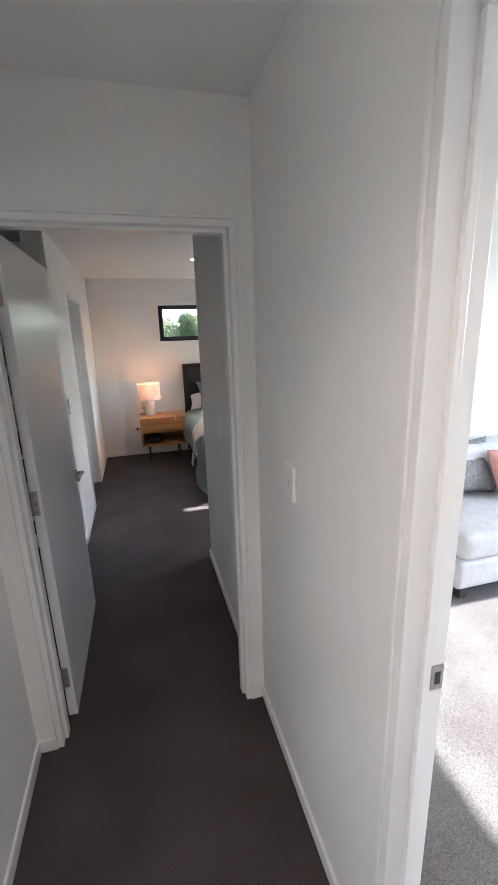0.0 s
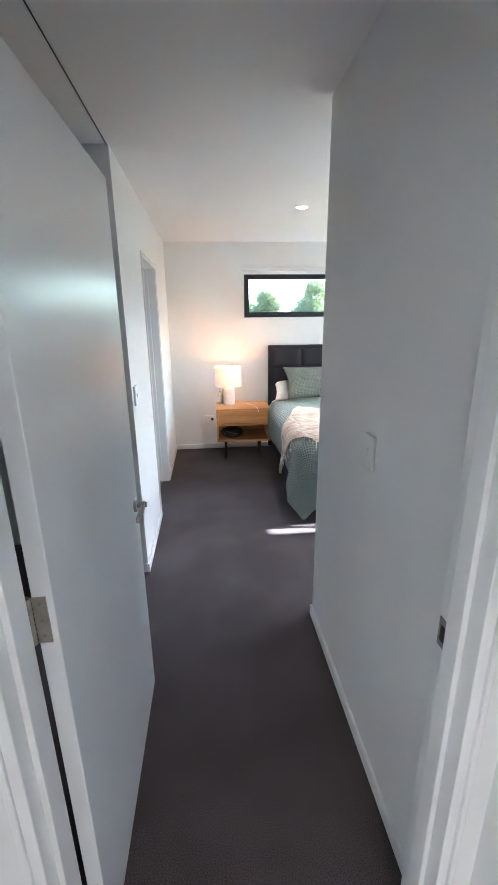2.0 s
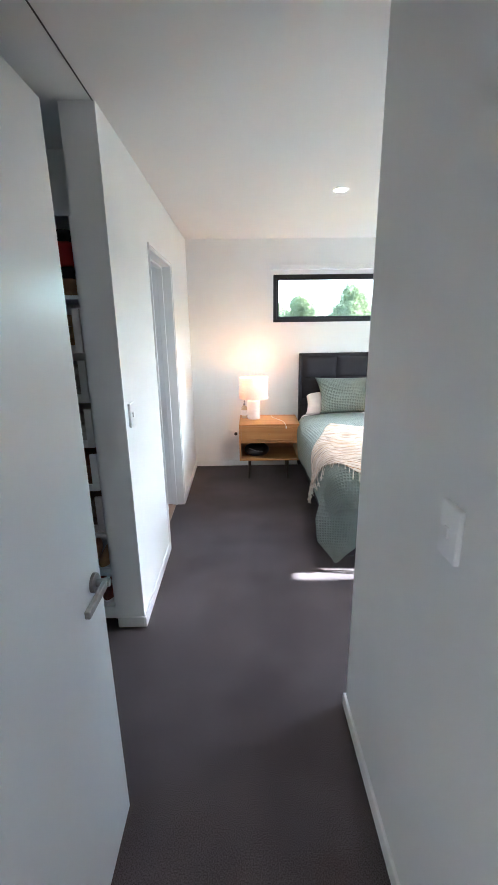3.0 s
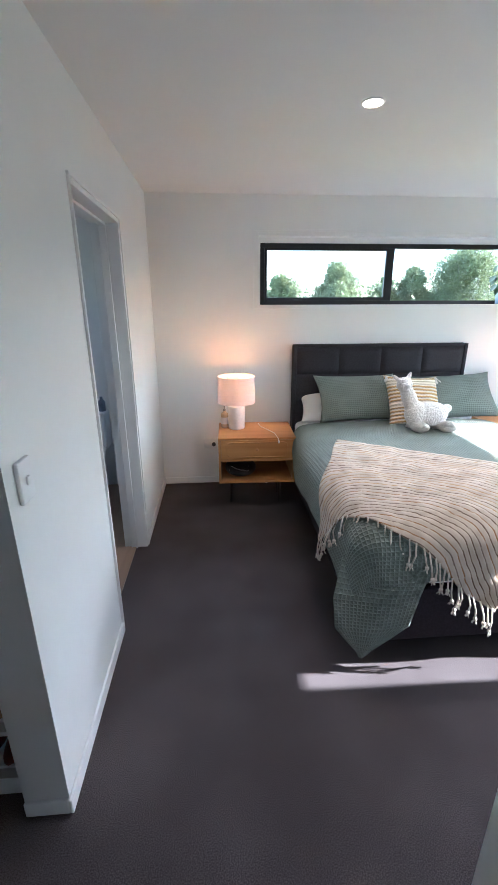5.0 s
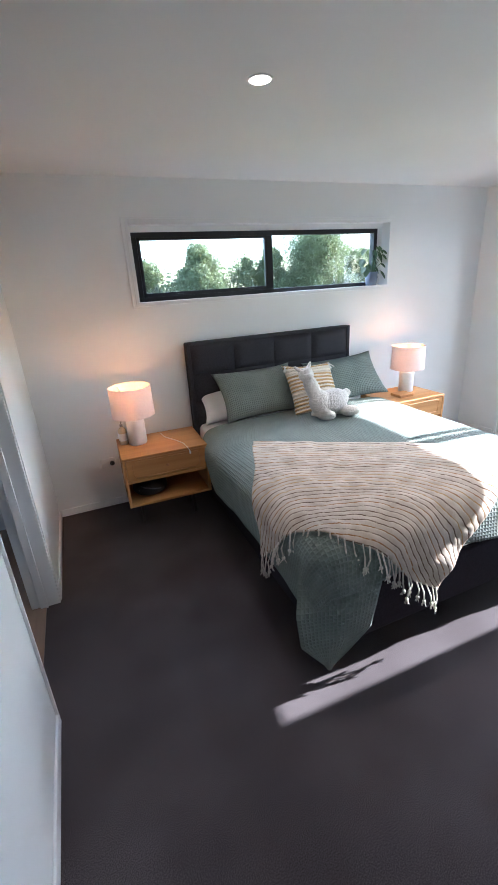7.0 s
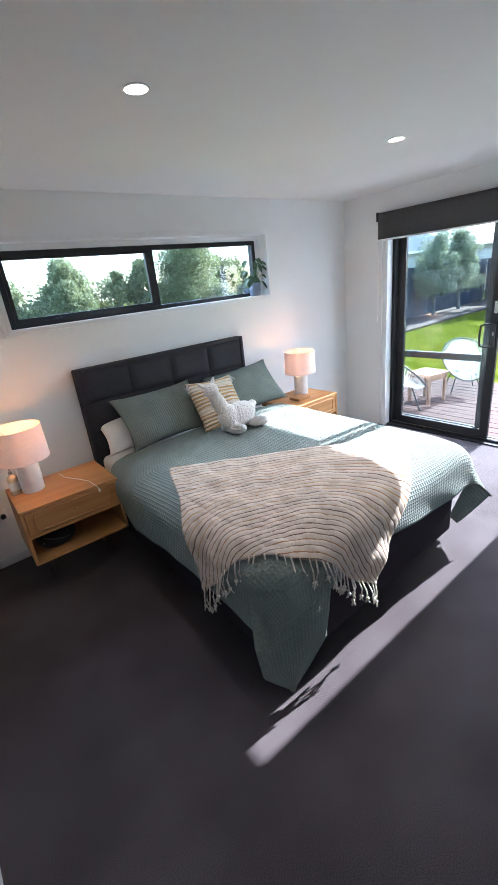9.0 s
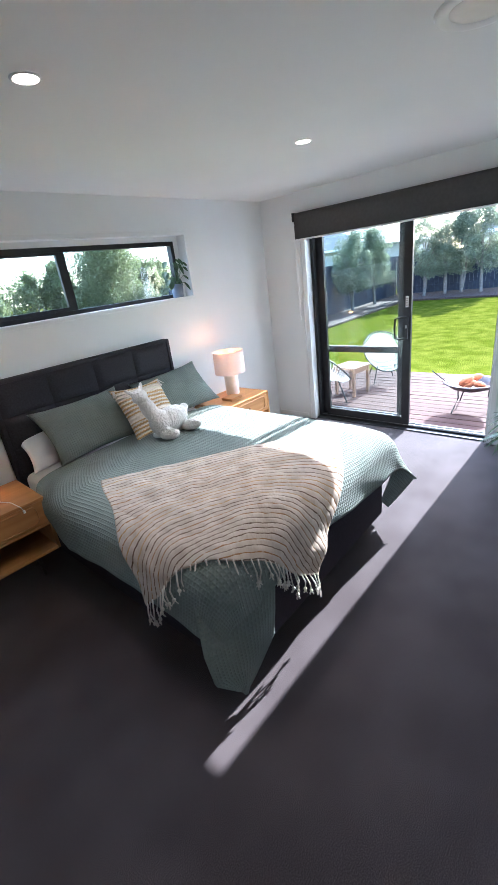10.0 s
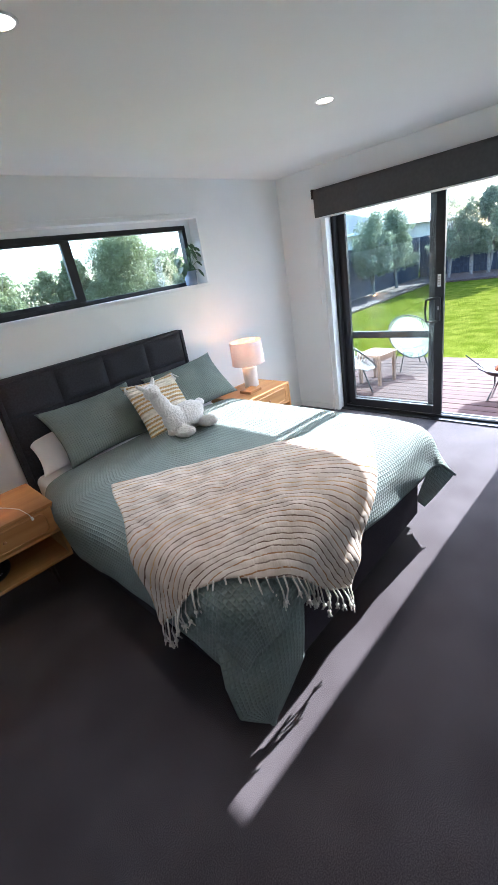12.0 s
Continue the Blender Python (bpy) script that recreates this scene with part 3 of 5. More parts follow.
# ---- sliding door ----
def sliding_door():
    w = tagged(thing("door_2", "black aluminium sliding glass door pushed half open to the deck", "sliding door"), kind="structure")
    y0, y1, top = 3.665, 5.47, 2.115
    xa, xb = 4.36, 4.47
    bm = box((xa, y0, 0.0), (xb, y1, 0.03), 0.002)
    bm = box((xa, y0, top - 0.045), (xb, y1, top), 0.002, bm)
    bm = box((xa, y0, 0.03), (xb, y0 + 0.025, top - 0.045), 0.002, bm)
    bm = box((xa, y1 - 0.035, 0.03), (xb, y1, top - 0.045), 0.002, bm)
    part("door_frame", bm, M_black, w)
    part("track", box((4.375, y0 + 0.025, 0.03), (4.383, y1 - 0.035, 0.038), 0, box((4.43, y0 + 0.025, 0.03), (4.438, y1 - 0.035, 0.038))), M_metal, w)

    def panel(name, ya, yb, xc, rail, left_st, right_st):
        bm = box((xc - 0.018, ya, 0.04), (xc + 0.018, ya + right_st, top - 0.05), 0.002)
        bm = box((xc - 0.018, yb - left_st, 0.04), (xc + 0.018, yb, top - 0.05), 0.002, bm)
        bm = box((xc - 0.018, ya + right_st, 0.04), (xc + 0.018, yb - left_st, 0.12), 0.002, bm)
        bm = box((xc - 0.018, ya + right_st, top - 0.11), (xc + 0.018, yb - left_st, top - 0.05), 0.002, bm)
        if rail:
            bm = box((xc - 0.022, ya + right_st, 0.77), (xc + 0.018, yb - left_st, 0.835), 0.002, bm)
        p = part(name, bm, M_black, w)
        for a, b in (((0.12, 0.77), (0.835, top - 0.11)) if rail else ((0.12, top - 0.11),)):
            g = part("pane", box((xc - 0.003, ya + right_st, a), (xc + 0.003, yb - left_st, b)), M_glass, p)
            g.visible_shadow = False
        return p
    panel("fixed_panel", 4.50, 5.435, 4.435, True, 0.05, 0.05)
    s = panel("sliding_panel", 4.405, 5.36, 4.38, False, 0.04, 0.075)
    h = part("handle", box((4.335, 4.425, 0.93), (4.362, 4.455, 1.13), 0.004), M_dark, s, "black pull handle with a lock")
    part("grip", tube([(4.345, 4.445, 1.13), (4.315, 4.50, 1.13), (4.308, 4.535, 1.12), (4.305, 4.54, 1.03), (4.308, 4.535, 0.94), (4.315, 4.50, 0.93), (4.345, 4.445, 0.93)], 0.010), M_dark, h)
    part("lock", box((4.334, 4.433, 1.03), (4.337, 4.447, 1.06), 0.001), M_metal, h)
    st = part("sticker", box((4.360, 4.43, 1.22), (4.3625, 4.458, 1.32)), M_plastic, s, "small pale sticker with grey bars")
    for i in range(4):
        part("bar", box((4.3595, 4.434, 1.235 + i * 0.02), (4.3602, 4.454, 1.243 + i * 0.02)), M_hinge, st)
    part("reveal", box((4.264, 3.65, 0), (4.358, 3.669, 2.13), 0.001, box((4.264, 5.466, 0), (4.358, 5.49, 2.13), 0.001, box((4.264, 3.669, 2.125), (4.358, 5.466, 2.14), 0.001))), M_trim, w, "white painted reveal")
    part("bead", box((4.256, 3.61, 0), (4.27, 3.622, 2.15), 0.001, box((4.256, 5.52, 0), (4.27, 5.532, 2.15), 0.001)), M_trim, w)
    part("sill", box((4.30, 3.67, 0.0), (4.36, 5.47, 0.012), 0.002), M_black, w)


sliding_door()


def roller_blind():
    b = thing("roller_blind", "dark grey roller blind rolled up above the sliding door", "blind")
    prof = []
    for i in range(15):
        a = math.radians(-20 + i * 200 / 14)
        prof.append((4.205 + 0.036 * math.cos(math.pi - a), 2.145 + 0.036 * math.sin(a)))
    bm = bmesh.new()
    pts = [(4.205 - 0.036, 1.945)] + [(4.205 - 0.036 * math.cos(a), 2.145 + 0.036 * math.sin(a)) for a in [math.radians(i * 15) for i in range(0, 17)]]
    n = 24
    rows_ = []
    for k in range(n + 1):
        y = 3.668 + (5.515 - 3.668) * k / n
        rows_.append([bm.verts.new((x + (0.004 * math.sin(k * 0.9) if i == 0 else 0), y, z)) for i, (x, z) in enumerate(pts)])
    for a, c in zip(rows_, rows_[1:]):
        for i in range(len(pts) - 1):
            bm.faces.new((a[i], a[i + 1], c[i + 1], c[i]))
    f = part("fabric", bm, M_blind, b, smooth=True)
    solid(f, 0.002)
    part("hem_bar", box((4.162, 3.675, 1.930), (4.178, 5.515, 1.946), 0.004), M_plastic, b, "pale hem bar")
    for y in (3.66, 5.53):
        part("bracket", box((4.165, y - 0.006, 2.105), (4.268, y + 0.006, 2.185), 0.003), M_black, b)
    part("tube", lathe([(0, 3.665), (0.02, 3.665), (0.02, 5.525), (0, 5.525)], 16, m=Matrix(((1, 0, 0, 4.205), (0, 0, 1, 0), (0, 1, 0, 2.145), (0, 0, 0, 1)))), M_metal, b)
    ch = part("chain", tube([(4.20, 5.5450, 2.14), (4.205, 5.5452, 1.7), (4.21, 5.5454, 1.25), (4.22, 5.5454, 1.19), (4.23, 5.5454, 1.25), (4.225, 5.5452, 1.7), (4.22, 5.5450, 2.14)], 0.0022, 6), M_plastic, b, "white bead chain")
    part("weight", lathe([(0, -0.03), (0.006, -0.026), (0.006, 0.02), (0, 0.024)], 10, m=Matrix.Translation((4.22, 5.5454, 1.185))), M_plastic, ch)


roller_blind()


# ---- ceiling lights ----
def downlight(x, y, watts=2.6, tint=(1.0, 0.82, 0.64)):
    d = thing("downlight", "round recessed ceiling downlight, lit warm white", "ceiling light", "ceiling downlights", pose(x, y, CEIL))
    part("rim", lathe([(0.040, -0.004), (0.047, -0.005), (0.050, 0.0), (0.040, 0.0), (0.040, -0.004)], 32), M_plastic, d, smooth=True)
    part("diffuser", lathe([(0, -0.0025), (0.0395, -0.0025), (0.0395, -0.001), (0, -0.001)], 32), M_led, d, "glowing frosted diffuser")
    l = bpy.data.lights.new("downlight_lamp", "SPOT")
    l.energy, l.color, l.spot_size, l.spot_blend, l.shadow_soft_size = watts, tint, radians(130), 0.8, 0.04
    o = new("downlight_lamp", l)
    o.parent = d
    o.matrix_basis = pose(0, 0, -0.02)


for x, y in ((1.195, 4.49), (2.805, 4.485)):
    downlight(x, y)
for x, y in ((0.5, 0.0), (0.5, -1.5)):
    downlight(x, y, 3.4, (1.0, 0.82, 0.66))

fan = thing("ceiling_vent", "large round white ceiling diffuser with a grey ring", "ceiling vent", "", pose(2.12, 3.375, CEIL))
part("ring", lathe([(0.103, -0.004), (0.118, -0.014), (0.138, -0.012), (0.147, 0.0), (0.103, 0.0)], 48), M_plastic, fan, "grey-white outer ring", True)
part("disc", lathe([(0, -0.010), (0.085, -0.010), (0.103, -0.005), (0.103, -0.001), (0, -0.001)], 48), M_ceramic, fan, smooth=True)


# ---- bed ----
XC, HX, YF, YH, TOP, RAD = 1.93, 0.74, 4.00, 5.88, 0.66, 0.11


def drape(x, y, lift=0.0, fold=1.0, flare=0.16):
    """The place on the made bed of the cloth point that would lie at x, y if the top went on flat."""
    cx, cy = min(max(x, XC - HX), XC + HX), max(y, YF)
    dx, dy = x - cx, y - cy
    d = math.hypot(dx, dy)
    puff = 0.028 * math.sin(math.pi * (cx - XC + HX) / (2 * HX)) ** 0.6 * min(1, (cy - YF) / 0.3 + 0.4) if abs(cx - XC) < HX else 0.0
    puff += 0.012 * noise.noise(Vector((x * 2.2, y * 2.2, 1.3))) + 0.005 * noise.noise(Vector((x * 7, y * 7, 4.0)))
    if d < 1e-9:
        return Vector((x, y, TOP + puff + lift))
    ux, uy = dx / d, dy / d
    r = RAD + lift
    arc = r * math.pi / 2
    if d < arc:
        a = d / r
        out_, down = r * math.sin(a), r * (1 - math.cos(a))
    else:
        e = d - arc
        corner = abs(ux * uy) * 2
        wave = fold * min(1, e / 0.15) * 0.016 * math.sin((x * 1.7 + y * 2.3) * 9.0)
        wave += fold * corner * min(1, e / 0.2) * 0.03 * math.sin(math.atan2(uy, ux) * 7)
        out_, down = r + flare * e + wave, r + e * math.sqrt(1 - flare * flare)
    return Vector((cx + ux * out_, cy + uy * out_, TOP + lift + puff * 0.5 - down))


def duvet_point(u, v):
    """u from one side to the other, v from the pillows to the foot."""
    left = (0.36 + 0.03 * math.sin(v * 7 + 1) - 0.06 * max(0, v - 0.6)) * (-0.25 + 1.25 * min(1, v / 0.25) ** 0.6)
    right = 0.36 - 0.01 * max(0, v - 0.7) / 0.3
    foot = 0.29 + 0.03 * math.sin(u * 11) - 0.06 * max(0, 0.3 - u) / 0.3
    x = XC - HX - left + u * (2 * HX + left + right)
    y0 = 5.57
    y = y0 + (YF - foot - y0) * v
    flare = 0.09 + 0.24 * min(1, max(0, u - 0.72) / 0.22) * min(1, max(0, v - 0.62) / 0.3)
    near = Vector((min(max(x, XC - HX), XC + HX), max(y, YF)))
    off = Vector((x, y)) - near
    if off.length > 0.36 and abs(off.x * off.y) > 1e-6:
        off *= (0.36 + (off.length - 0.36) * 0.7) / off.length
        x, y = near + off
    p = drape(x, y, 0.0, 0.15 + 0.35 * min(1, u / 0.75) if u < 0.75 else 0.5 - 1.4 * (u - 0.75), flare)
    if v < 0.04:
        p.z -= 0.02 * (1 - v / 0.04)
    pull = max(0.0, (u - 0.80) / 0.20) * max(0.0, (v - 0.74) / 0.26)
    pull = pull ** 1.3
    return p.lerp(Vector(CORNER), min(1.0, pull))


CORNER = (2.90, 3.80, 0.25)


def flap_point(u, v):
    """The piece of cover that folds back under the sunny corner and hangs to the floor."""
    a, b = Vector((2.885, 3.812, 0.262)).lerp(Vector((2.705, 3.915, 0.10)), v), Vector((2.80, 3.90, 0.42)).lerp(Vector((2.70, 3.965, 0.14)), v)
    p = a.lerp(b, u)
    return p + Vector((-0.5, -0.85, 0)) * 0.02 * math.sin(math.pi * u) * math.sin(math.pi * v)


def fold_point(u, v):
    """The loose corner of the cover that hangs past the foot."""
    rows_ = ((0.0, (1.09, 4.07, 0.56), (1.42, 3.90, 0.54)), (0.4, (1.01, 3.96, 0.34), (1.35, 3.865, 0.38)), (0.72, (1.015, 3.93, 0.20), (1.325, 3.868, 0.24)), (1.0, (1.125, 3.895, 0.06), (1.145, 3.89, 0.06)))
    for (v0, l0, r0), (v1, l1, r1) in zip(rows_, rows_[1:]):
        if v <= v1:
            k = (v - v0) / (v1 - v0)
            l, r = Vector(l0).lerp(Vector(l1), k), Vector(r0).lerp(Vector(r1), k)
            break
    p = l.lerp(r, u) + Vector((-0.35, -0.94, 0)) * 0.026
    b = math.sin(math.pi * u) * math.sin(math.pi * min(1, v * 0.9 + 0.1))
    p += Vector((-0.35, -0.94, 0)) * (0.016 * b + 0.004 * math.sin(u * 9 + v * 4))
    p.z -= 0.015 * math.sin(math.pi * u) * (1 - v)
    return p


def bed():
    b = thing("bed", "queen bed with a charcoal upholstered headboard and dark fabric base", "bed")
    base = part("base", box((XC - 0.76, 3.945, 0.05), (XC + 0.76, 5.83, 0.35), 0.02, seg=3), M_base, b, "dark plum-black upholstered base")
    for x in (XC - 0.66, XC + 0.66):
        for y in (4.04, 5.7):
            part("leg", lathe([(0, 0), (0.022, 0), (0.028, 0.05), (0, 0.05)], 12, m=Matrix.Translation((x, y, 0))), M_dark, base)
    part("mattress", box((XC - 0.77, 3.94, 0.35), (XC + 0.77, 5.84, 0.625), 0.05, seg=4), M_sheet, b, "white fitted sheet on the mattress", True)
    x0, x1, y = 1.152, 2.665, 5.92
    h = part("headboard", box((x0, y, 0.02), (x1, 5.995, 1.252), 0.012, seg=3), M_head, b, "charcoal tufted upholstery in square pads")
    cols, rows_ = 4, 4
    bw = 0.03
    cw, rh = (x1 - x0 - 2 * bw) / cols, 0.225
    for i in range(cols):
        for j in range(rows_):
            xa, zb = x0 + bw + i * cw, 1.252 - 0.022 - j * rh

            def pad(u, v, xa=xa, zb=zb):
                e = (1 - abs(2 * u - 1) ** 5) * (1 - abs(2 * v - 1) ** 5)
                return Vector((xa + u * cw, y - 0.002 - 0.028 * e ** 0.6, zb - v * rh))
            part("pad", sheet(pad, 12, 12, cw, rh), M_head, h, smooth=True)
    part("border", box((x0 - 0.001, y - 0.014, 0.25), (x0 + bw, y + 0.01, 1.253), 0.006, box((x1 - bw, y - 0.014, 0.25), (x1 + 0.001, y + 0.01, 1.253), 0.006, box((x0 + bw, y - 0.014, 1.252 - 0.022), (x1 - bw, y + 0.01, 1.2535), 0.006))), M_head, h)
    return b


bed()
duvet = thing("duvet", "sage green waffle duvet hanging over the bed with a loose corner", "duvet")
cover = part("cover", sheet(duvet_point, 150, 130, 2.2, 2.0), M_duvet, duvet, smooth=True)
solid(cover, 0.016, 1.0)
solid(part("corner_fold", sheet(fold_point, 40, 50, 0.40, 0.52), M_duvet, duvet, "loose hanging corner", smooth=True), 0.02, 0.0)
solid(part("corner_flap", sheet(flap_point, 16, 20, 0.24, 0.26), M_duvet, duvet, "turned under corner hanging to the carpet", smooth=True), 0.014, 0.0)

TL, TR, BL, BR = (1.31, 5.04), (2.52, 4.19), (0.80, 4.33), (1.69, 3.50)


def throw_point(u, v, lift=0.02):
    ax, ay = TL[0] + (TR[0] - TL[0]) * u, TL[1] + (TR[1] - TL[1]) * u
    bx, by = BL[0] + (BR[0] - BL[0]) * u, BL[1] + (BR[1] - BL[1]) * u
    k = v + 0.012 * math.sin(u * 17) * v
    x = ax + (bx - ax) * k - 0.10 * u ** 3 * math.sin(math.pi * v ** 1.5) + 0.12 * (1 - u) ** 3 * math.sin(math.pi * v ** 1.5)
    y = ay + (by - ay) * k
    p = drape(x, y, lift + 0.006 + 0.006 * noise.noise(Vector((x * 9, y * 9, 7))) + 0.003 * noise.noise(Vector((u * 22, v * 34, 3))), 0.7, 0.09)
    return p


throw = thing("throw_blanket", "cream throw with thin brown stripes and tassels across the bed", "blanket")
cloth = part("cloth", sheet(throw_point, 130, 90, 1.5, 1.0), M_throw, throw, smooth=True)
solid(cloth, 0.005, 1.0)


def tassel(p, parent, rnd, out_):
    ln = rnd.uniform(0.07, 0.11)
    q = p + out_ * 0.006
    end = q + Vector((rnd.uniform(-0.02, 0.02), rnd.uniform(-0.02, 0.02), -ln)) + out_ * 0.012
    mid = (q + end) / 2 + Vector((rnd.uniform(-0.008, 0.008), 0, 0)) + out_ * 0.008
    bm = tube([q + Vector((0, 0, 0.01)), mid, end], 0.0035, 6)
    own = bmesh.new()
    bmesh.ops.create_icosphere(own, subdivisions=2, radius=0.009)
    own.transform(Matrix.Translation(end))
    bm = join(bm, own)
    for k in range(4):
        bm = tube([end, end + Vector((rnd.uniform(-0.012, 0.012), rnd.uniform(-0.012, 0.012), -0.022))], 0.0025, 5, bm)
    part("tassel", bm, M_tassel, parent, smooth=True)


rnd = random.Random(5)
for i in range(34):
    u = (i + 0.5) / 34 + rnd.uniform(-0.008, 0.008)
    p = throw_point(u, 1.0)
    c = Vector((min(max(p.x, XC - HX), XC + HX), max(p.y, YF), p.z))
    o_ = p - c
    o_ = o_.normalized() if o_.length > 1e-4 else Vector((0, -1, 0))
    tassel(p, throw, rnd, o_)


# ---- pillows ----
def pillow(name, w, h, t, m, material, label, group=""):
    ob = thing(name, label, "pillow" if "pillow" in name else "cushion", group, m)

    def f(sgn):
        def g(u, v):
            a, b = 2 * u - 1, 2 * v - 1
            pinch = 1 - 0.12 * (1 - a * a) * abs(b) ** 2 - 0.0
            pinch2 = 1 - 0.11 * (1 - b * b) * abs(a) ** 2
            th = t / 2 * ((1 - abs(a) ** 2.6) * (1 - abs(b) ** 2.6)) ** 0.55
            th += 0.006 * noise.noise(Vector((a * 2.5 + w, b * 2.5, h * 9))) * (1 - a ** 4) * (1 - b ** 4) * 2
            return Vector((a * w / 2 * pinch2, sgn * th, h / 2 + b * h / 2 * pinch))
        return g
    bm = sheet(f(-1), 36, 28, w, h)
    back = sheet(f(1), 36, 28, w, h)
    bm = join(bm, back)
    bmesh.ops.remove_doubles(bm, verts=bm.verts, dist=0.0004)
    part("cover", bm, material, ob, smooth=True)
    return ob


pillow("pillow", 0.66, 0.32, 0.12, pose(1.53, 5.74, 0.63, -44, 0, 0), M_sheet, "white pillow leaning on the headboard behind a green one", "white pillows")
pillow("pillow", 0.62, 0.36, 0.12, pose(2.42, 5.79, 0.61, -24, 0, 0), M_sheet, "white pillow leaning on the headboard", "white pillows")
pillow("pillow", 0.70, 0.44, 0.16, pose(1.66, 5.55, 0.675, -40, 0, 2), M_pillow, "sage green waffle pillow leaning on the headboard", "green pillows")
pillow("pillow", 0.70, 0.44, 0.16, pose(2.50, 5.58, 0.67, -42, -3, -3), M_pillow, "sage green waffle pillow leaning, slightly tilted", "green pillows")


def boho_mat():
    m = surf("boho_weave", (0.66, 0.57, 0.45), (0.74, 0.66, 0.54), 0.95, 0, 30, spec=0.1, coords="UV")
    nt = m.node_tree
    b = nt.nodes["Principled BSDF"]
    tc = nt.nodes["Texture Coordinate"]
    sx = nt.nodes.new("ShaderNodeSeparateXYZ")
    nt.links.new(tc.outputs["UV"], sx.inputs[0])
    zig = maths(nt, "MULTIPLY", maths(nt, "ABSOLUTE", maths(nt, "SUBTRACT", maths(nt, "FRACT", maths(nt, "MULTIPLY", sx.outputs[0], 38)), 0.5)), 0.008)
    v = maths(nt, "ADD", sx.outputs[1], zig)
    s1 = maths(nt, "GREATER_THAN", maths(nt, "FRACT", maths(nt, "MULTIPLY", v, 34)), 0.50)
    band = maths(nt, "LESS_THAN", maths(nt, "FRACT", maths(nt, "MULTIPLY", sx.outputs[1], 5.2)), 0.72)
    mix = nt.nodes.new("ShaderNodeMixRGB")
    nt.links.new(maths(nt, "MULTIPLY", s1, band), mix.inputs[0])
    src = b.inputs["Base Color"].links[0].from_socket
    nt.links.new(src, mix.inputs[1])
    mix.inputs[2].default_value = (0.50, 0.32, 0.14, 1)
    nt.links.new(mix.outputs[0], b.inputs["Base Color"])
    bp = nt.nodes.new("ShaderNodeBump")
    bp.inputs["Strength"].default_value, bp.inputs["Distance"].default_value = 0.8, 0.006
    nt.links.new(maths(nt, "SINE", maths(nt, "MULTIPLY", v, 213.6)), bp.inputs["Height"])
    nt.links.new(bp.outputs[0], b.inputs["Normal"])
    return m


boho = pillow("cushion", 0.45, 0.43, 0.13, pose(2.03, 5.38, 0.675, -34, 3, 2), boho_mat(), "cream and ochre striped woven cushion with corner tufts")
for sx_ in (-1, 1):
    for sz in (0, 1):
        bm = None
        for k in range(12):
            r2 = random.Random(k + 7 * sx_ + sz)
            p0 = Vector((sx_ * 0.205, -0.01, 0.415 if sz else 0.015))
            bm = tube([p0, p0 + Vector((r2.uniform(-0.03, 0.03), -0.012 + r2.uniform(-0.01, 0.01), -0.055 + r2.uniform(-0.01, 0.01)))], 0.004, 5, bm)
        part("tuft", bm, M_fluff, boho, "cream yarn tuft")


def plush():
    bm = bmesh.new()

    def blob(c, r, rot=(0, 0, 0)):
        own = bmesh.new()
        bmesh.ops.create_icosphere(own, subdivisions=3, radius=1)
        own.transform(Matrix.LocRotScale(c, Euler([radians(a) for a in rot]), r))
        join(bm, own)
    blob((0.045, 0, 0.115), (0.125, 0.072, 0.080), (0, -8, 0))
    blob((-0.045, -0.01, 0.12), (0.068, 0.066, 0.085))
    blob((-0.085, -0.01, 0.21), (0.048, 0.048, 0.115), (0, -20, 0))
    blob((-0.125, -0.02, 0.305), (0.050, 0.048, 0.048))
    blob((-0.125, -0.062, 0.292), (0.028, 0.034, 0.025))
    blob((-0.172, 0.0, 0.345), (0.014, 0.011, 0.034), (0, -50, 0))
    blob((-0.092, 0.0, 0.357), (0.014, 0.011, 0.032), (0, 28, 0))
    blob((-0.035, -0.07, 0.035), (0.042, 0.082, 0.034), (0, 0, 15))
    blob((0.145, -0.055, 0.04), (0.046, 0.070, 0.036), (0, 0, 35))
    blob((-0.03, 0.05, 0.035), (0.05, 0.06, 0.036))
    blob((0.12, 0.05, 0.035), (0.05, 0.05, 0.036))
    blob((0.165, 0.01, 0.155), (0.032, 0.028, 0.028))
    ob = new("plush_toy", finish("plush_toy", bm, M_fluff, True))
    tagged(ob, "cream fleecy plush llama sitting on the bed against the cushion", "soft toy")
    r_ = ob.modifiers.new("skin", "REMESH")
    r_.mode, r_.voxel_size, r_.use_smooth_shade = "VOXEL", 0.007, True
    s_ = ob.modifiers.new("soft", "SMOOTH")
    s_.factor, s_.iterations = 0.5, 4
    tex = bpy.data.textures.new("curl", "CLOUDS")
    tex.noise_scale = 0.014
    d_ = ob.modifiers.new("curl", "DISPLACE")
    d_.texture, d_.strength, d_.mid_level = tex, 0.006, 0.5
    ob.matrix_basis = pose(1.98, 5.22, 0.685, -12, 0, -6) @ Matrix.Scale(1.12, 4)
    return ob


plush()


# ---- bedside tables ----
M_darkwood = wood_mat("dark_leg_wood", (0.018, 0.010, 0.008), (0.035, 0.02, 0.014), "Z", 20)


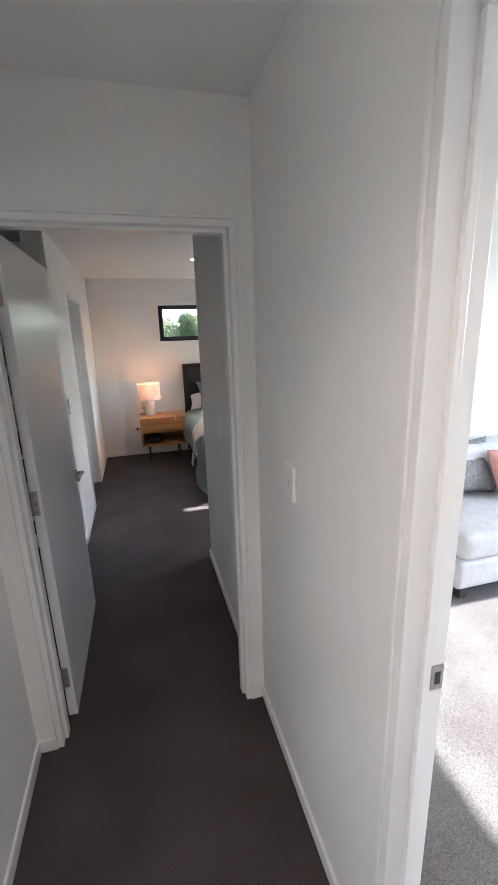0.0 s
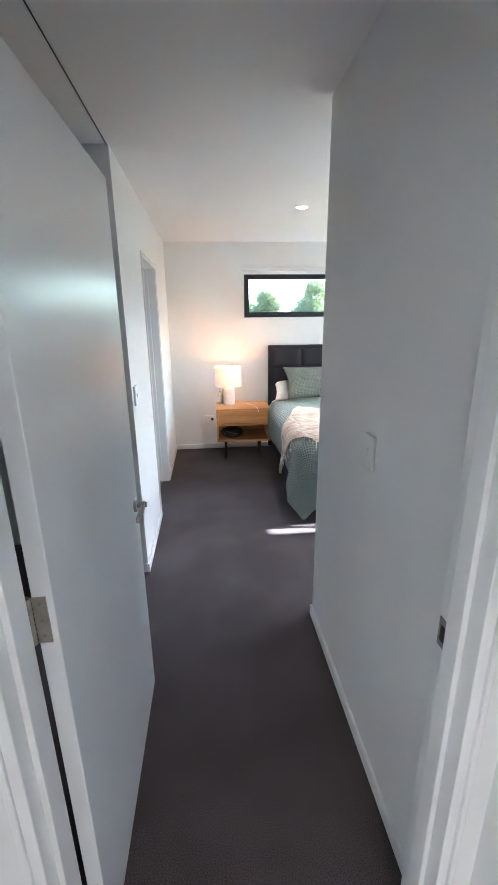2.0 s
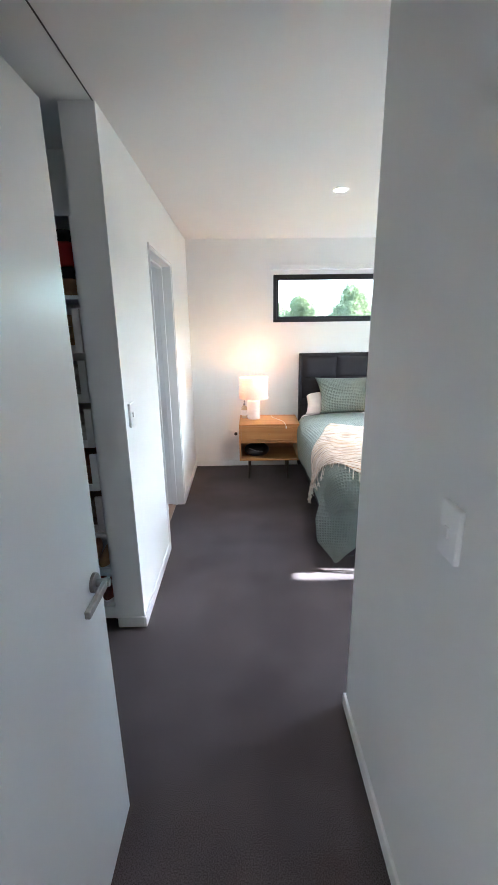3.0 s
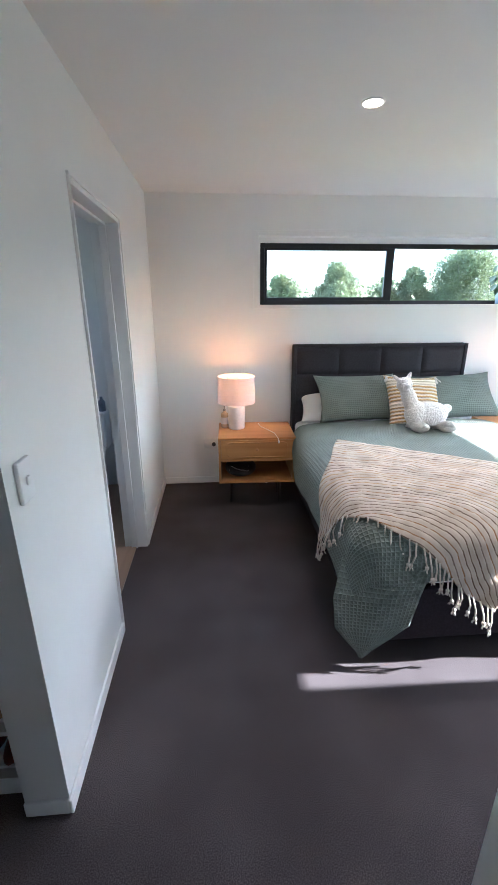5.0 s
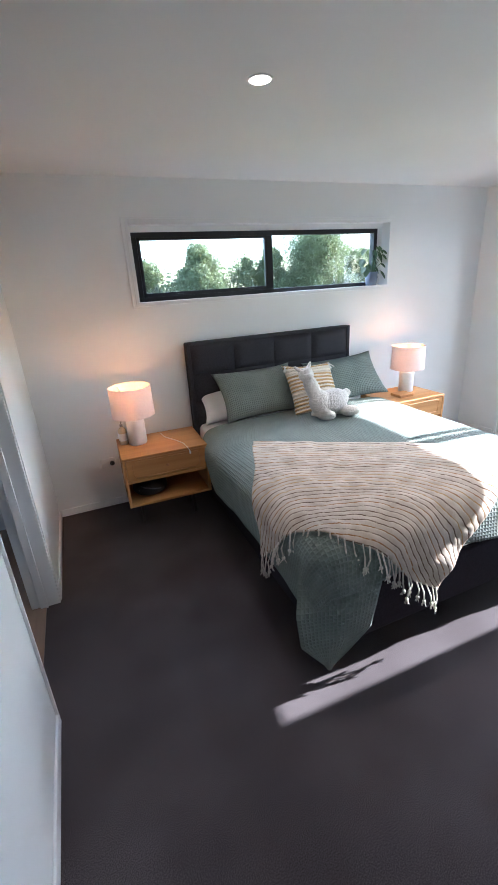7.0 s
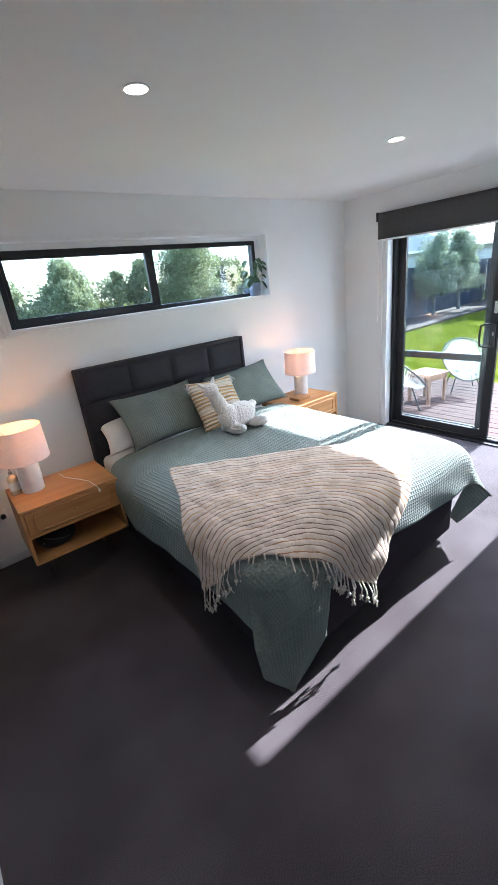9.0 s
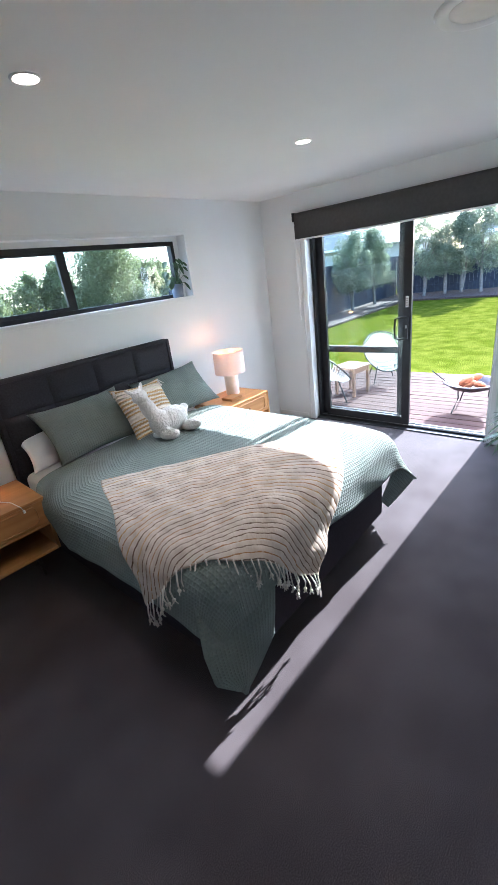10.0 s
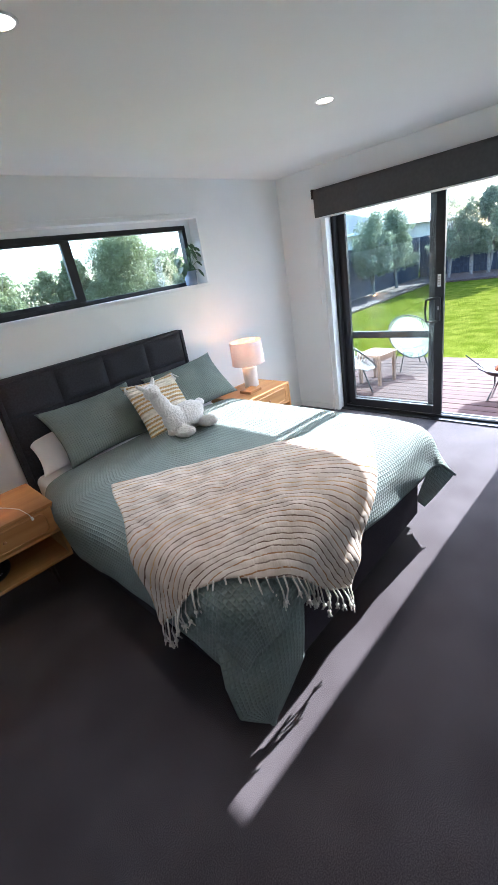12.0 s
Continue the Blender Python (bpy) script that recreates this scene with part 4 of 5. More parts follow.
def bedside(m, label):
    b = thing("bedside_table", label, "bedside table", "bedside tables", m)
    w, d, z0, z1, t = 0.585, 0.44, 0.258, 0.625, 0.018
    c = part("carcass", box((0, -d, z1 - t), (w, 0, z1), 0.003, box((0, -d, z0), (w, 0, z0 + t), 0.003, box((0, -d, z0 + t), (t, 0, z1 - t), 0.002, box((w - t, -d, z0 + t), (w, 0, z1 - t), 0.002)))), M_oak, b)
    part("back_panel", box((t, -0.012, z0 + t), (w - t, -0.002, z1 - t)), M_oakdark, c)
    part("shelf", box((t, -d + 0.004, 0.437), (w - t, -0.012, 0.451), 0.001), M_oak, c)
    dr = part("drawer", box((t + 0.003, -d + 0.003, 0.454), (w - t - 0.003, -d + 0.02, z1 - t - 0.003), 0.001), M_oak, b)
    # raised border with rounded ends
    xa, xb, za, zb = t + 0.045, w - t - 0.045, 0.472, 0.588
    r = 0.03
    pts = []
    for cx_, cz_, a0 in ((xb - r, zb - r, 0), (xa + r, zb - r, 90), (xa + r, za + r, 180), (xb - r, za + r, 270)):
        pts += [(cx_ + r * math.cos(math.radians(a0 + k * 22.5)), -d + 0.001, cz_ + r * math.sin(math.radians(a0 + k * 22.5))) for k in range(5)]
    pts.append(pts[0])
    part("moulding", tube(pts, 0.004, 6), M_oak, dr)
    part("knob", lathe([(0, 0), (0.007, 0), (0.010, 0.006), (0.008, 0.012), (0, 0.013)], 16, m=Matrix.Translation((w / 2, -d + 0.003, 0.53)) @ Euler((math.pi / 2, 0, 0)).to_matrix().to_4x4()), M_oakdark, dr)
    for x in (0.10, w - 0.10):
        for y in (-d + 0.21, -0.06):
            part("leg", tube([(x, y, z0), (x + (0.01 if x > 0.2 else -0.01), y, 0.0)], 0.016, 12, taper=0.010), M_darkwood, b, "dark tapered round leg")
    return b


b1 = bedside(pose(0.515, 5.815, 0, 0, 0, -1.5), "oiled oak bedside table with one drawer and an open shelf")
b2 = copy_thing(b1, pose(2.76, 5.84, 0, 0, 0, 0))
b2["label"] = "oiled oak bedside table half hidden behind the bed by the corner"


def lamp(m):
    l = thing("table_lamp", "table lamp with a white ceramic base and blush drum shade, lit", "table lamp", "bedside lamps", m)
    part("base", lathe([(0, 0), (0.062, 0), (0.066, 0.006), (0.066, 0.175), (0.058, 0.188), (0.012, 0.192), (0.012, 0.20), (0, 0.20)], 40), M_ceramic, l, smooth=True)
    part("stem", lathe([(0, 0.20), (0.006, 0.20), (0.006, 0.26), (0.016, 0.262), (0.016, 0.30), (0, 0.30)], 12), M_metal, l)
    s = part("shade", lathe([(0.148, 0.215), (0.143, 0.415)], 56), M_shade, l, "blush linen drum shade", True)
    part("rim", lathe([(0.146, 0.212), (0.150, 0.212), (0.150, 0.220), (0.146, 0.220), (0.146, 0.212)], 56), M_shade, s)
    part("rim", lathe([(0.141, 0.411), (0.145, 0.411), (0.145, 0.418), (0.141, 0.418), (0.141, 0.411)], 56), M_shade, s)
    for k in range(3):
        a = k * 2.094
        part("spoke", tube([(0.016 * math.cos(a), 0.016 * math.sin(a), 0.27), (0.142 * math.cos(a), 0.142 * math.sin(a), 0.40)], 0.0015, 5), M_metal, s)
    own = bmesh.new()
    bmesh.ops.create_uvsphere(own, u_segments=16, v_segments=12, radius=0.028)
    own.transform(Matrix.Translation((0, 0, 0.325)))
    part("bulb", own, M_bulb, l, smooth=True)
    d = bpy.data.lights.new("bulb_lamp", "POINT")
    d.energy, d.color, d.shadow_soft_size = 0.27, (1.0, 0.38, 0.10), 0.02
    o = new("bulb_lamp", d)
    o.parent = l
    o.matrix_basis = pose(0, 0, 0.395)
    return l


lamp1 = lamp(pose(0.655, 5.65, 0.625))
lamp2 = copy_thing(lamp1, pose(3.15, 5.68, 0.625))


# ---- small things in the bedroom ----
def bottle(m):
    b = thing("pump_bottle", "small clear amber pump bottle beside the table lamp", "bottle", "", m)
    amber = surf("amber_liquid", (0.62, 0.50, 0.34), (0.72, 0.60, 0.44), 0.15, 0, 10)
    part("body", lathe([(0, 0), (0.027, 0), (0.030, 0.004), (0.030, 0.105), (0.024, 0.118), (0.012, 0.124), (0.012, 0.134), (0, 0.134)], 28), amber, b, smooth=True)
    part("label", lathe([(0.0305, 0.03), (0.0308, 0.03), (0.0308, 0.085), (0.0305, 0.085)], 28), M_sheet, b, "plain cream label")
    part("pump", lathe([(0, 0.134), (0.011, 0.134), (0.011, 0.15), (0.004, 0.152), (0.004, 0.175), (0, 0.175)], 16, box((-0.006, -0.035, 0.172), (0.006, 0.008, 0.182), 0.002)), M_metal, b)


bottle(pose(0.56, 5.68, 0.625))
cable = thing("charging_cable", "thin white charging cable lying over the bedside table edge", "cable")
part("cord", tube([(0.84, 5.76, 0.628), (0.85, 5.66, 0.628), (0.90, 5.56, 0.628), (0.94, 5.46, 0.629), (0.945, 5.38, 0.629), (0.95, 5.345, 0.625), (0.955, 5.335, 0.605)], 0.0025, 6), M_plastic, cable)
part("plug", box((0.949, 5.327, 0.59), (0.961, 5.337, 0.61), 0.002), M_plastic, cable)
loops = thing("lamp_cable", "white lamp cord looping down under the bedside table", "cable")
part("cord", tube([(0.84, 5.60, 0.25), (0.85, 5.58, 0.20), (0.89, 5.56, 0.17), (0.94, 5.57, 0.19), (0.96, 5.60, 0.25)], 0.003, 6), M_plastic, loops)
part("cord", tube([(1.0, 5.62, 0.25), (1.02, 5.60, 0.21), (1.06, 5.60, 0.20), (1.12, 5.62, 0.23), (1.15, 5.70, 0.26)], 0.003, 6), M_plastic, loops)

basket = thing("storage_pouch", "black dotted pouch lying on the bedside table's open shelf", "pouch", "", pose(0.68, 5.57, 0.276))
bm = bmesh.new()
bmesh.ops.create_uvsphere(bm, u_segments=28, v_segments=18, radius=1)
for v in bm.verts:
    s = Vector(v.co)
    v.co = Vector((s.x * 0.125, s.y * 0.13, max(0, s.z + 0.6) * 0.07 * (1 + 0.12 * noise.noise(s * 2))))
part("body", bm, M_dark, basket, smooth=True)
for k in range(16):
    a, b_ = -2.4 + 1.5 * ((k * 0.618) % 1), 0.1 + 0.5 * ((k * 0.37) % 1)
    x, y, z = 0.125 * math.cos(a) * math.cos(b_), 0.13 * math.sin(a) * math.cos(b_), (math.sin(b_) + 0.6) * 0.07
    own = bmesh.new()
    bmesh.ops.create_icosphere(own, subdivisions=1, radius=0.0035)
    own.transform(Matrix.Translation((x, y, z)))
    part("dot", own, M_plastic, basket)

tray = thing("trinket_box", "small wooden tray on the far bedside table", "tray")
part("body", box((2.93, 5.50, 0.625), (3.08, 5.63, 0.65), 0.004), M_oak, tray)


def leaf_blade(bm, base, tip, width, droop=0.03, n=6, curl=0.0):
    own = bmesh.new()
    base, tip = Vector(base), Vector(tip)
    d = tip - base
    side = d.cross(Vector((0, 0, 1)))
    side = side.normalized() if side.length > 1e-5 else Vector((1, 0, 0))
    prev = None
    for i in range(n + 1):
        k = i / n
        p = base + d * k + Vector((0, 0, droop * 4 * k * (1 - k)))
        w = width * math.sin(math.pi * min(1, 0.08 + 0.92 * k)) ** 0.7 * (1 - 0.25 * k) / 2 + 0.0004
        row = (own.verts.new(p - side * w), own.verts.new(p - Vector((0, 0, w * 0.35))), own.verts.new(p + side * w))
        if prev:
            own.faces.new((prev[0], prev[1], row[1], row[0]))
            own.faces.new((prev[1], prev[2], row[2], row[1]))
        prev = row
    return join(bm, own)


# window plant
wp = thing("window_plant", "small leafy green plant in a grey-blue pot on the window ledge", "potted plant", "", pose(2.985, 6.045, 1.570))
M_bluepot = surf("grey_blue_pot", (0.16, 0.20, 0.27), (0.20, 0.24, 0.31), 0.6, 0, 20, 0.2, 80, 0.001)
part("pot", lathe([(0, 0), (0.048, 0), (0.056, 0.115), (0.051, 0.115), (0.049, 0.085), (0, 0.085)], 32), M_bluepot, wp, smooth=True)
rp = random.Random(11)
for k in range(22):
    a, l, h = rp.uniform(0, 6.28), rp.uniform(0.04, 0.14), rp.uniform(0.12, 0.33)
    p = Vector((math.cos(a) * l * 0.8, math.sin(a) * l * 0.30, h))
    part("stem", tube([(0, 0, 0.085), p * 0.5 + Vector((0, 0, 0.06)), p], 0.002, 5), M_plantleaf, wp)
    part("leaf", leaf_blade(None, p, p + Vector((math.cos(a) * 0.045, -0.012, rp.uniform(-0.085, -0.04))), 0.062, 0.006), M_plantleaf, wp, smooth=True)


# floor plants
def faceted_pot(m):
    p = thing("potted_plant", "young palm in a white faceted pot on the carpet", "potted plant", "floor plants", m)
    bm = bmesh.new()
    n, rows_ = 16, 7
    rings = []
    for j in range(rows_ + 1):
        z = 0.012 + 0.20 * j / rows_
        r = 0.118 + 0.022 * math.sin(math.pi * j / rows_ * 0.9 + 0.2)
        rings.append([bm.verts.new(((r + (0.007 if (i + j) % 2 else -0.004)) * math.cos(2 * math.pi * (i + 0.5 * (j % 2)) / n), (r + (0.007 if (i + j) % 2 else -0.004)) * math.sin(2 * math.pi * (i + 0.5 * (j % 2)) / n), z)) for i in range(n)])
    for j in range(rows_):
        for i in range(n):
            k = (i + 1) % n
            a, b, c, d = rings[j][i], rings[j][k], rings[j + 1][k], rings[j + 1][i]
            if j % 2:
                bm.faces.new((a, b, c))
                bm.faces.new((a, c, d))
            else:
                bm.faces.new((a, b, d))
                bm.faces.new((b, c, d))
    bm.faces.new(rings[0][::-1])
    body = part("pot", bm, M_ceramic, p, "white faceted ceramic pot")
    solid(body, 0.006)
    part("foot", lathe([(0, 0), (0.10, 0), (0.112, 0.014), (0, 0.014)], 32), M_ceramic, p)
    part("soil", lathe([(0, 0.185), (0.115, 0.185), (0.115, 0.175), (0, 0.175)], 24), M_mulch, p, "dark potting soil")
    r = random.Random(4)
    for k in range(9):
        a = k * 0.75 + (2.3 if k == 0 else 0)
        l, h = r.uniform(0.16, 0.30), r.uniform(0.26, 0.45)
        if k == 0:
            a, l, h = 1.25, 0.24, 0.46
        top = Vector((math.cos(a) * l, math.sin(a) * l, h))
        st = part("frond", tube([(0, 0, 0.18), top * 0.45 + Vector((0, 0, 0.14)), top], 0.004, 6, taper=0.002), M_plantleaf, p)
        bm = None
        for q in range(9):
            b = a + (q - 4) * 0.28
            tip = top + Vector((math.cos(b) * 0.21, math.sin(b) * 0.21, 0.06 - 0.04 * abs(q - 4) - 0.10))
            part("leaflet", leaf_blade(None, top, tip, 0.028, 0.02), M_plantleaf, st, smooth=True)


faceted_pot(pose(3.77, 3.15, 0))


def spiky_plant(m):
    p = thing("potted_plant", "tall spiky dragon plant in a plain white pot by the wall", "potted plant", "floor plants", m)
    part("pot", lathe([(0, 0.0), (0.12, 0.0), (0.15, 0.5), (0.14, 0.50), (0.135, 0.46), (0, 0.46)], 40), M_ceramic, p, "tall plain white pot", True)
    part("soil", lathe([(0, 0.465), (0.133, 0.465), (0.133, 0.455), (0, 0.455)], 24), M_mulch, p)
    part("trunk", tube([(0, 0, 0.46), (0.02, -0.01, 0.75), (0.0, 0.03, 1.08)], 0.017, 10, taper=0.012), M_bark, p)
    r = random.Random(9)
    bm = None
    for k in range(60):
        a, e = r.uniform(0, 6.28), r.uniform(-0.5, 1.2)
        base = Vector((0.0, 0.03, 1.05 + r.uniform(0, 0.08)))
        L = r.uniform(0.22, 0.38)
        tip = base + Vector((math.cos(a) * math.cos(e) * L, math.sin(a) * math.cos(e) * L, math.sin(e) * L - 0.10))
        bm = leaf_blade(bm, base, tip, 0.014, 0.04)
    part("leaves", bm, M_plantleaf, p, smooth=True, kind="stuff")


spiky_plant(pose(4.09, 3.10, 0))


# ---- wardrobe ----
def shelf_unit():
    u = thing("wardrobe_shelves", "tall white shelving unit holding baskets, folded clothes and shoes", "shelving unit")
    x1, x0, y, d = -0.155, -0.62, 3.45, 0.355
    for nm, lo, hi in (("side_panel", (x1 - 0.018, y, 0), (x1, y + d, 1.99)), ("side_panel", (x0, y, 0), (x0 + 0.018, y + d, 1.99)), ("top", (x0, y - 0.002, 1.99), (x1, y + d, 2.008)), ("plinth", (x0 + 0.018, y + 0.004, 0.0), (x1 - 0.018, y + 0.02, 0.062)), ("back_panel", (x0 + 0.018, y + d - 0.006, 0.062), (x1 - 0.018, y + d, 1.99))):
        part(nm, box(lo, hi, 0.001), M_plastic, u)
    for z in (0.062, 0.27, 0.50, 1.66):
        part("shelf", box((x0 + 0.018, y, z), (x1 - 0.018, y + d - 0.006, z + 0.018), 0.001), M_plastic, u)
    return x0 + 0.02, x1 - 0.02, y, d


X0, X1, SY, SD = shelf_unit()
SHELVES = bpy.data.objects["wardrobe_shelves"]
M_canvas = surf("white_canvas", (0.70, 0.68, 0.66), (0.76, 0.74, 0.72), 0.8, 0, 40, 0.3, 400, 0.001)
cloths = [surf("cloth_" + n, c, tuple(min(1, v * 1.4) for v in c), 0.95, 0, 12, 0.5, 60, 0.004) for n, c in (("tan", (0.24, 0.15, 0.08)), ("grey", (0.20, 0.19, 0.18)), ("cream", (0.45, 0.42, 0.36)), ("brown", (0.12, 0.05, 0.03)), ("mixed", (0.10, 0.07, 0.05)))]
for i in range(5):
    z = 0.53 + (4 - i) * 0.225
    k = new("drawer")
    k.parent = SHELVES
    part("frame", box((X1 - 0.035, SY - 0.004, z), (X1 - 0.002, SY + 0.014, z + 0.19), 0.002, box((X0, SY - 0.004, z), (X0 + 0.03, SY + 0.014, z + 0.19), 0.002, box((X0 + 0.03, SY - 0.004, z), (X1 - 0.035, SY + 0.014, z + 0.034), 0.002))), M_canvas, k)
    part("bottom", box((X0, SY + 0.014, z + 0.004), (X1 - 0.002, SY + SD - 0.02, z + 0.012)), M_canvas, k)
    for j in range(3):
        zz = z + 0.014 + j * 0.052
        s = thing("folded_clothes", "folded " + ("tan", "grey", "cream", "brown", "dark patterned")[i] + " garment inside the drawer box", "clothes", "folded clothes")
        part("fold", box((X0 + 0.01, SY + 0.02 + 0.005 * j, zz), (X1 - 0.01 - 0.004 * j, SY + SD - 0.05, zz + 0.050), 0.018, seg=3), cloths[i], s, smooth=True)
M_redcloth = surf("red_cloth", (0.36, 0.012, 0.012), (0.50, 0.03, 0.025), 0.9, 0, 9, 0.5, 50, 0.004)
M_blackcloth = surf("black_cloth", (0.012, 0.01, 0.01), (0.025, 0.02, 0.02), 0.95, 0, 9, 0.5, 50, 0.004)
for z, h, mt, nm in ((1.68, 0.07, cloths[0], "tan"), (1.752, 0.045, M_blackcloth, "black"), (1.80, 0.10, M_redcloth, "red"), (1.902, 0.045, M_blackcloth, "black")):
    s = thing("folded_clothes", "folded " + nm + " garment stacked on the top wardrobe shelf", "clothes", "folded clothes")
    part("fold", box((X0 + 0.01, SY + 0.012, z), (X1 - 0.006, SY + SD - 0.04, z + h), 0.022, seg=3), mt, s, smooth=True)


def shoe(m, material, label):
    s = thing("shoe", label, "shoe", "shoes", m)
    bm = bmesh.new()
    bmesh.ops.create_uvsphere(bm, u_segments=20, v_segments=14, radius=1)
    for v in bm.verts:
        c = Vector(v.co)
        top = 0.045 + 0.035 * max(0, c.y)
        v.co = Vector((c.x * 0.042 * (1 - 0.15 * c.y), c.y * 0.13, max(0, c.z * 0.9 + 0.35) * top))
    part("upper", bm, material, s, smooth=True)
    part("sole", box((-0.04, -0.13, 0), (0.04, 0.125, 0.014), 0.006), M_sheet, s, "pale sole")
    return s


M_tanl = surf("tan_leather", (0.34, 0.19, 0.08), (0.44, 0.26, 0.12), 0.5, 0, 12)
M_redl = surf("oxblood_leather", (0.16, 0.03, 0.02), (0.24, 0.06, 0.04), 0.35, 0, 12)
for i, x in enumerate((-0.225, -0.32, -0.42, -0.51)):
    shoe(pose(x, 3.61, 0.289), M_tanl, "tan suede shoe with a pale sole on the wardrobe shelf")
    shoe(pose(x, 3.61, 0.081), M_redl, "oxblood leather shoe on the lowest wardrobe shelf")


# ---- ensuite ----
def toilet(m):
    t = thing("toilet", "white ceramic toilet in the ensuite", "toilet", "", m)
    bm = bmesh.new()
    rings = []
    for z, a, b in ((0, 0.13, 0.22), (0.1, 0.12, 0.21), (0.25, 0.15, 0.25), (0.38, 0.185, 0.29), (0.40, 0.19, 0.295)):
        rings.append([bm.verts.new((a * math.cos(k * math.pi / 14), -0.30 + b * math.sin(k * math.pi / 14), z)) for k in range(28)])
    for r0, r1 in zip(rings, rings[1:]):
        for k in range(28):
            bm.faces.new((r0[k], r0[(k + 1) % 28], r1[(k + 1) % 28], r1[k]))
    bm.faces.new(rings[-1])
    part("bowl", bm, M_plastic, t, smooth=True)
    part("seat", lathe([(0, 0), (0.19, 0), (0.195, 0.012), (0.19, 0.03), (0, 0.034)], 40, m=Matrix.Translation((0, -0.30, 0.402)) @ Matrix.Diagonal((1, 1.53, 1, 1))), M_plastic, t, smooth=True)
    part("cistern", box((-0.19, -0.17, 0.40), (0.19, 0, 0.72), 0.02, seg=3), M_plastic, t)
    part("button", lathe([(0, 0.72), (0.025, 0.72), (0.023, 0.727), (0, 0.727)], 20, m=Matrix.Translation((0, -0.085, 0))), M_metal, t)


toilet(pose(-0.62, 5.99, 0.008))
roll = thing("toilet_roll_holder", "dark round roll holder on the ensuite wall", "roll holder")
part("holder", lathe([(0, 0), (0.03, 0), (0.03, 0.06), (0, 0.06)], 20, m=Matrix.Translation((-0.375, 6.0, 0.58)) @ Euler((math.pi / 2, 0, 0)).to_matrix().to_4x4()), M_dark, roll)
can = thing("bottle", "small blue and white bottle on the toilet cistern", "bottle", "", pose(-0.46, 5.90, 0.728))
part("body", lathe([(0, 0), (0.028, 0), (0.028, 0.08), (0.012, 0.10), (0.012, 0.12), (0, 0.12)], 20), M_bluepot, can, smooth=True)

# ---- lounge ----
M_sofa = surf("pale_sofa_fabric", (0.52, 0.52, 0.53), (0.62, 0.62, 0.62), 0.9, 0, 20, 0.4, 400, 0.002)
M_rug = surf("grey_knit", (0.16, 0.15, 0.15), (0.34, 0.33, 0.33), 0.95, 0, 60, 0.8, 80, 0.006)
M_pink = surf("pink_fabric", (0.55, 0.26, 0.22), (0.62, 0.32, 0.27), 0.9, 0, 20, 0.4, 300, 0.002)


def sofa(m):
    s = thing("sofa", "pale grey fabric sofa on short dark legs in the lounge", "sofa", "", m)
    part("base", box((0, 0, 0.08), (2.2, 0.85, 0.27), 0.03, seg=3), M_sofa, s, smooth=True)
    for i in range(2):
        part("seat_cushion", box((0.02 + i * 1.09, -0.01, 0.27), (1.10 + i * 1.08, 0.62, 0.44), 0.05, seg=4), M_sofa, s, smooth=True)
        part("back_cushion", box((0.04 + i * 1.08, 0.55, 0.42), (1.09 + i * 1.08, 0.80, 0.80), 0.06, seg=4), M_sofa, s, smooth=True)
    part("back", box((0, 0.72, 0.1), (2.2, 0.86, 0.72), 0.04, seg=3), M_sofa, s, smooth=True)
    for x in (0.08, 2.12):
        for y in (0.06, 0.8):
            part("leg", box((x - 0.025, y - 0.025, 0), (x + 0.025, y + 0.025, 0.08)), M_dark, s)


sofa(pose(2.28, 1.85, 0.002))
c1 = pillow("cushion", 0.45, 0.42, 0.13, pose(2.78, 2.37, 0.45, -22, 0, -6), M_rug, "dark grey knitted cushion on the pale sofa")
c2 = pillow("cushion", 0.40, 0.36, 0.12, pose(3.12, 2.25, 0.45, -24, 0, 8), M_pink, "plain pink cushion on the pale sofa")


# ---- outside ----
structure("ground", box((-60, -60, -0.5), (160, 160, -0.2)), M_grass, "bright green mown lawn")
bed_ = structure("garden_bed", box((17.8, -8, -0.2), (20.45, 9.6, -0.13), 0.02, box((7, 9.6, -0.2), (20.45, 11.0, -0.13), 0.02)), M_mulch, "brown bark mulch bed along the fence")


def fence(name, a, b, label):
    f = thing(name, label, "fence")
    tagged(f, kind="structure")
    a, b = Vector(a), Vector(b)
    n = int((b - a).length / 0.155)
    u = (b - a).normalized()
    rot = math.atan2(u.y, u.x)
    bm = None
    acc = bmesh.new()
    for i in range(n):
        p = a + u * (i + 0.5) * 0.155
        m = Matrix.Translation((p.x, p.y, -0.2)) @ Matrix.Rotation(rot, 4, "Z")
        box((-0.074, -0.01, 0), (0.074, 0.01, 1.72 + 0.01 * math.sin(i * 2.3)), 0, acc, m=m)
    part("palings", acc, M_fence, f, kind="stuff")
    acc = bmesh.new()
    for z in (0.3, 0.9, 1.5):
        m = Matrix.Translation((a.x, a.y, -0.2)) @ Matrix.Rotation(rot, 4, "Z")
        box((0, 0.012, z), ((b - a).length, 0.05, z + 0.07), 0, acc, m=m)
    part("rails", acc, M_fence, f)
    return f


fence("fence_back", (20.5, -8, 0), (20.5, 11.1, 0), "dark stained paling fence behind the trees")
fence("fence_side", (7.0, 11.1, 0), (20.5, 11.1, 0), "dark stained paling fence along the lawn")


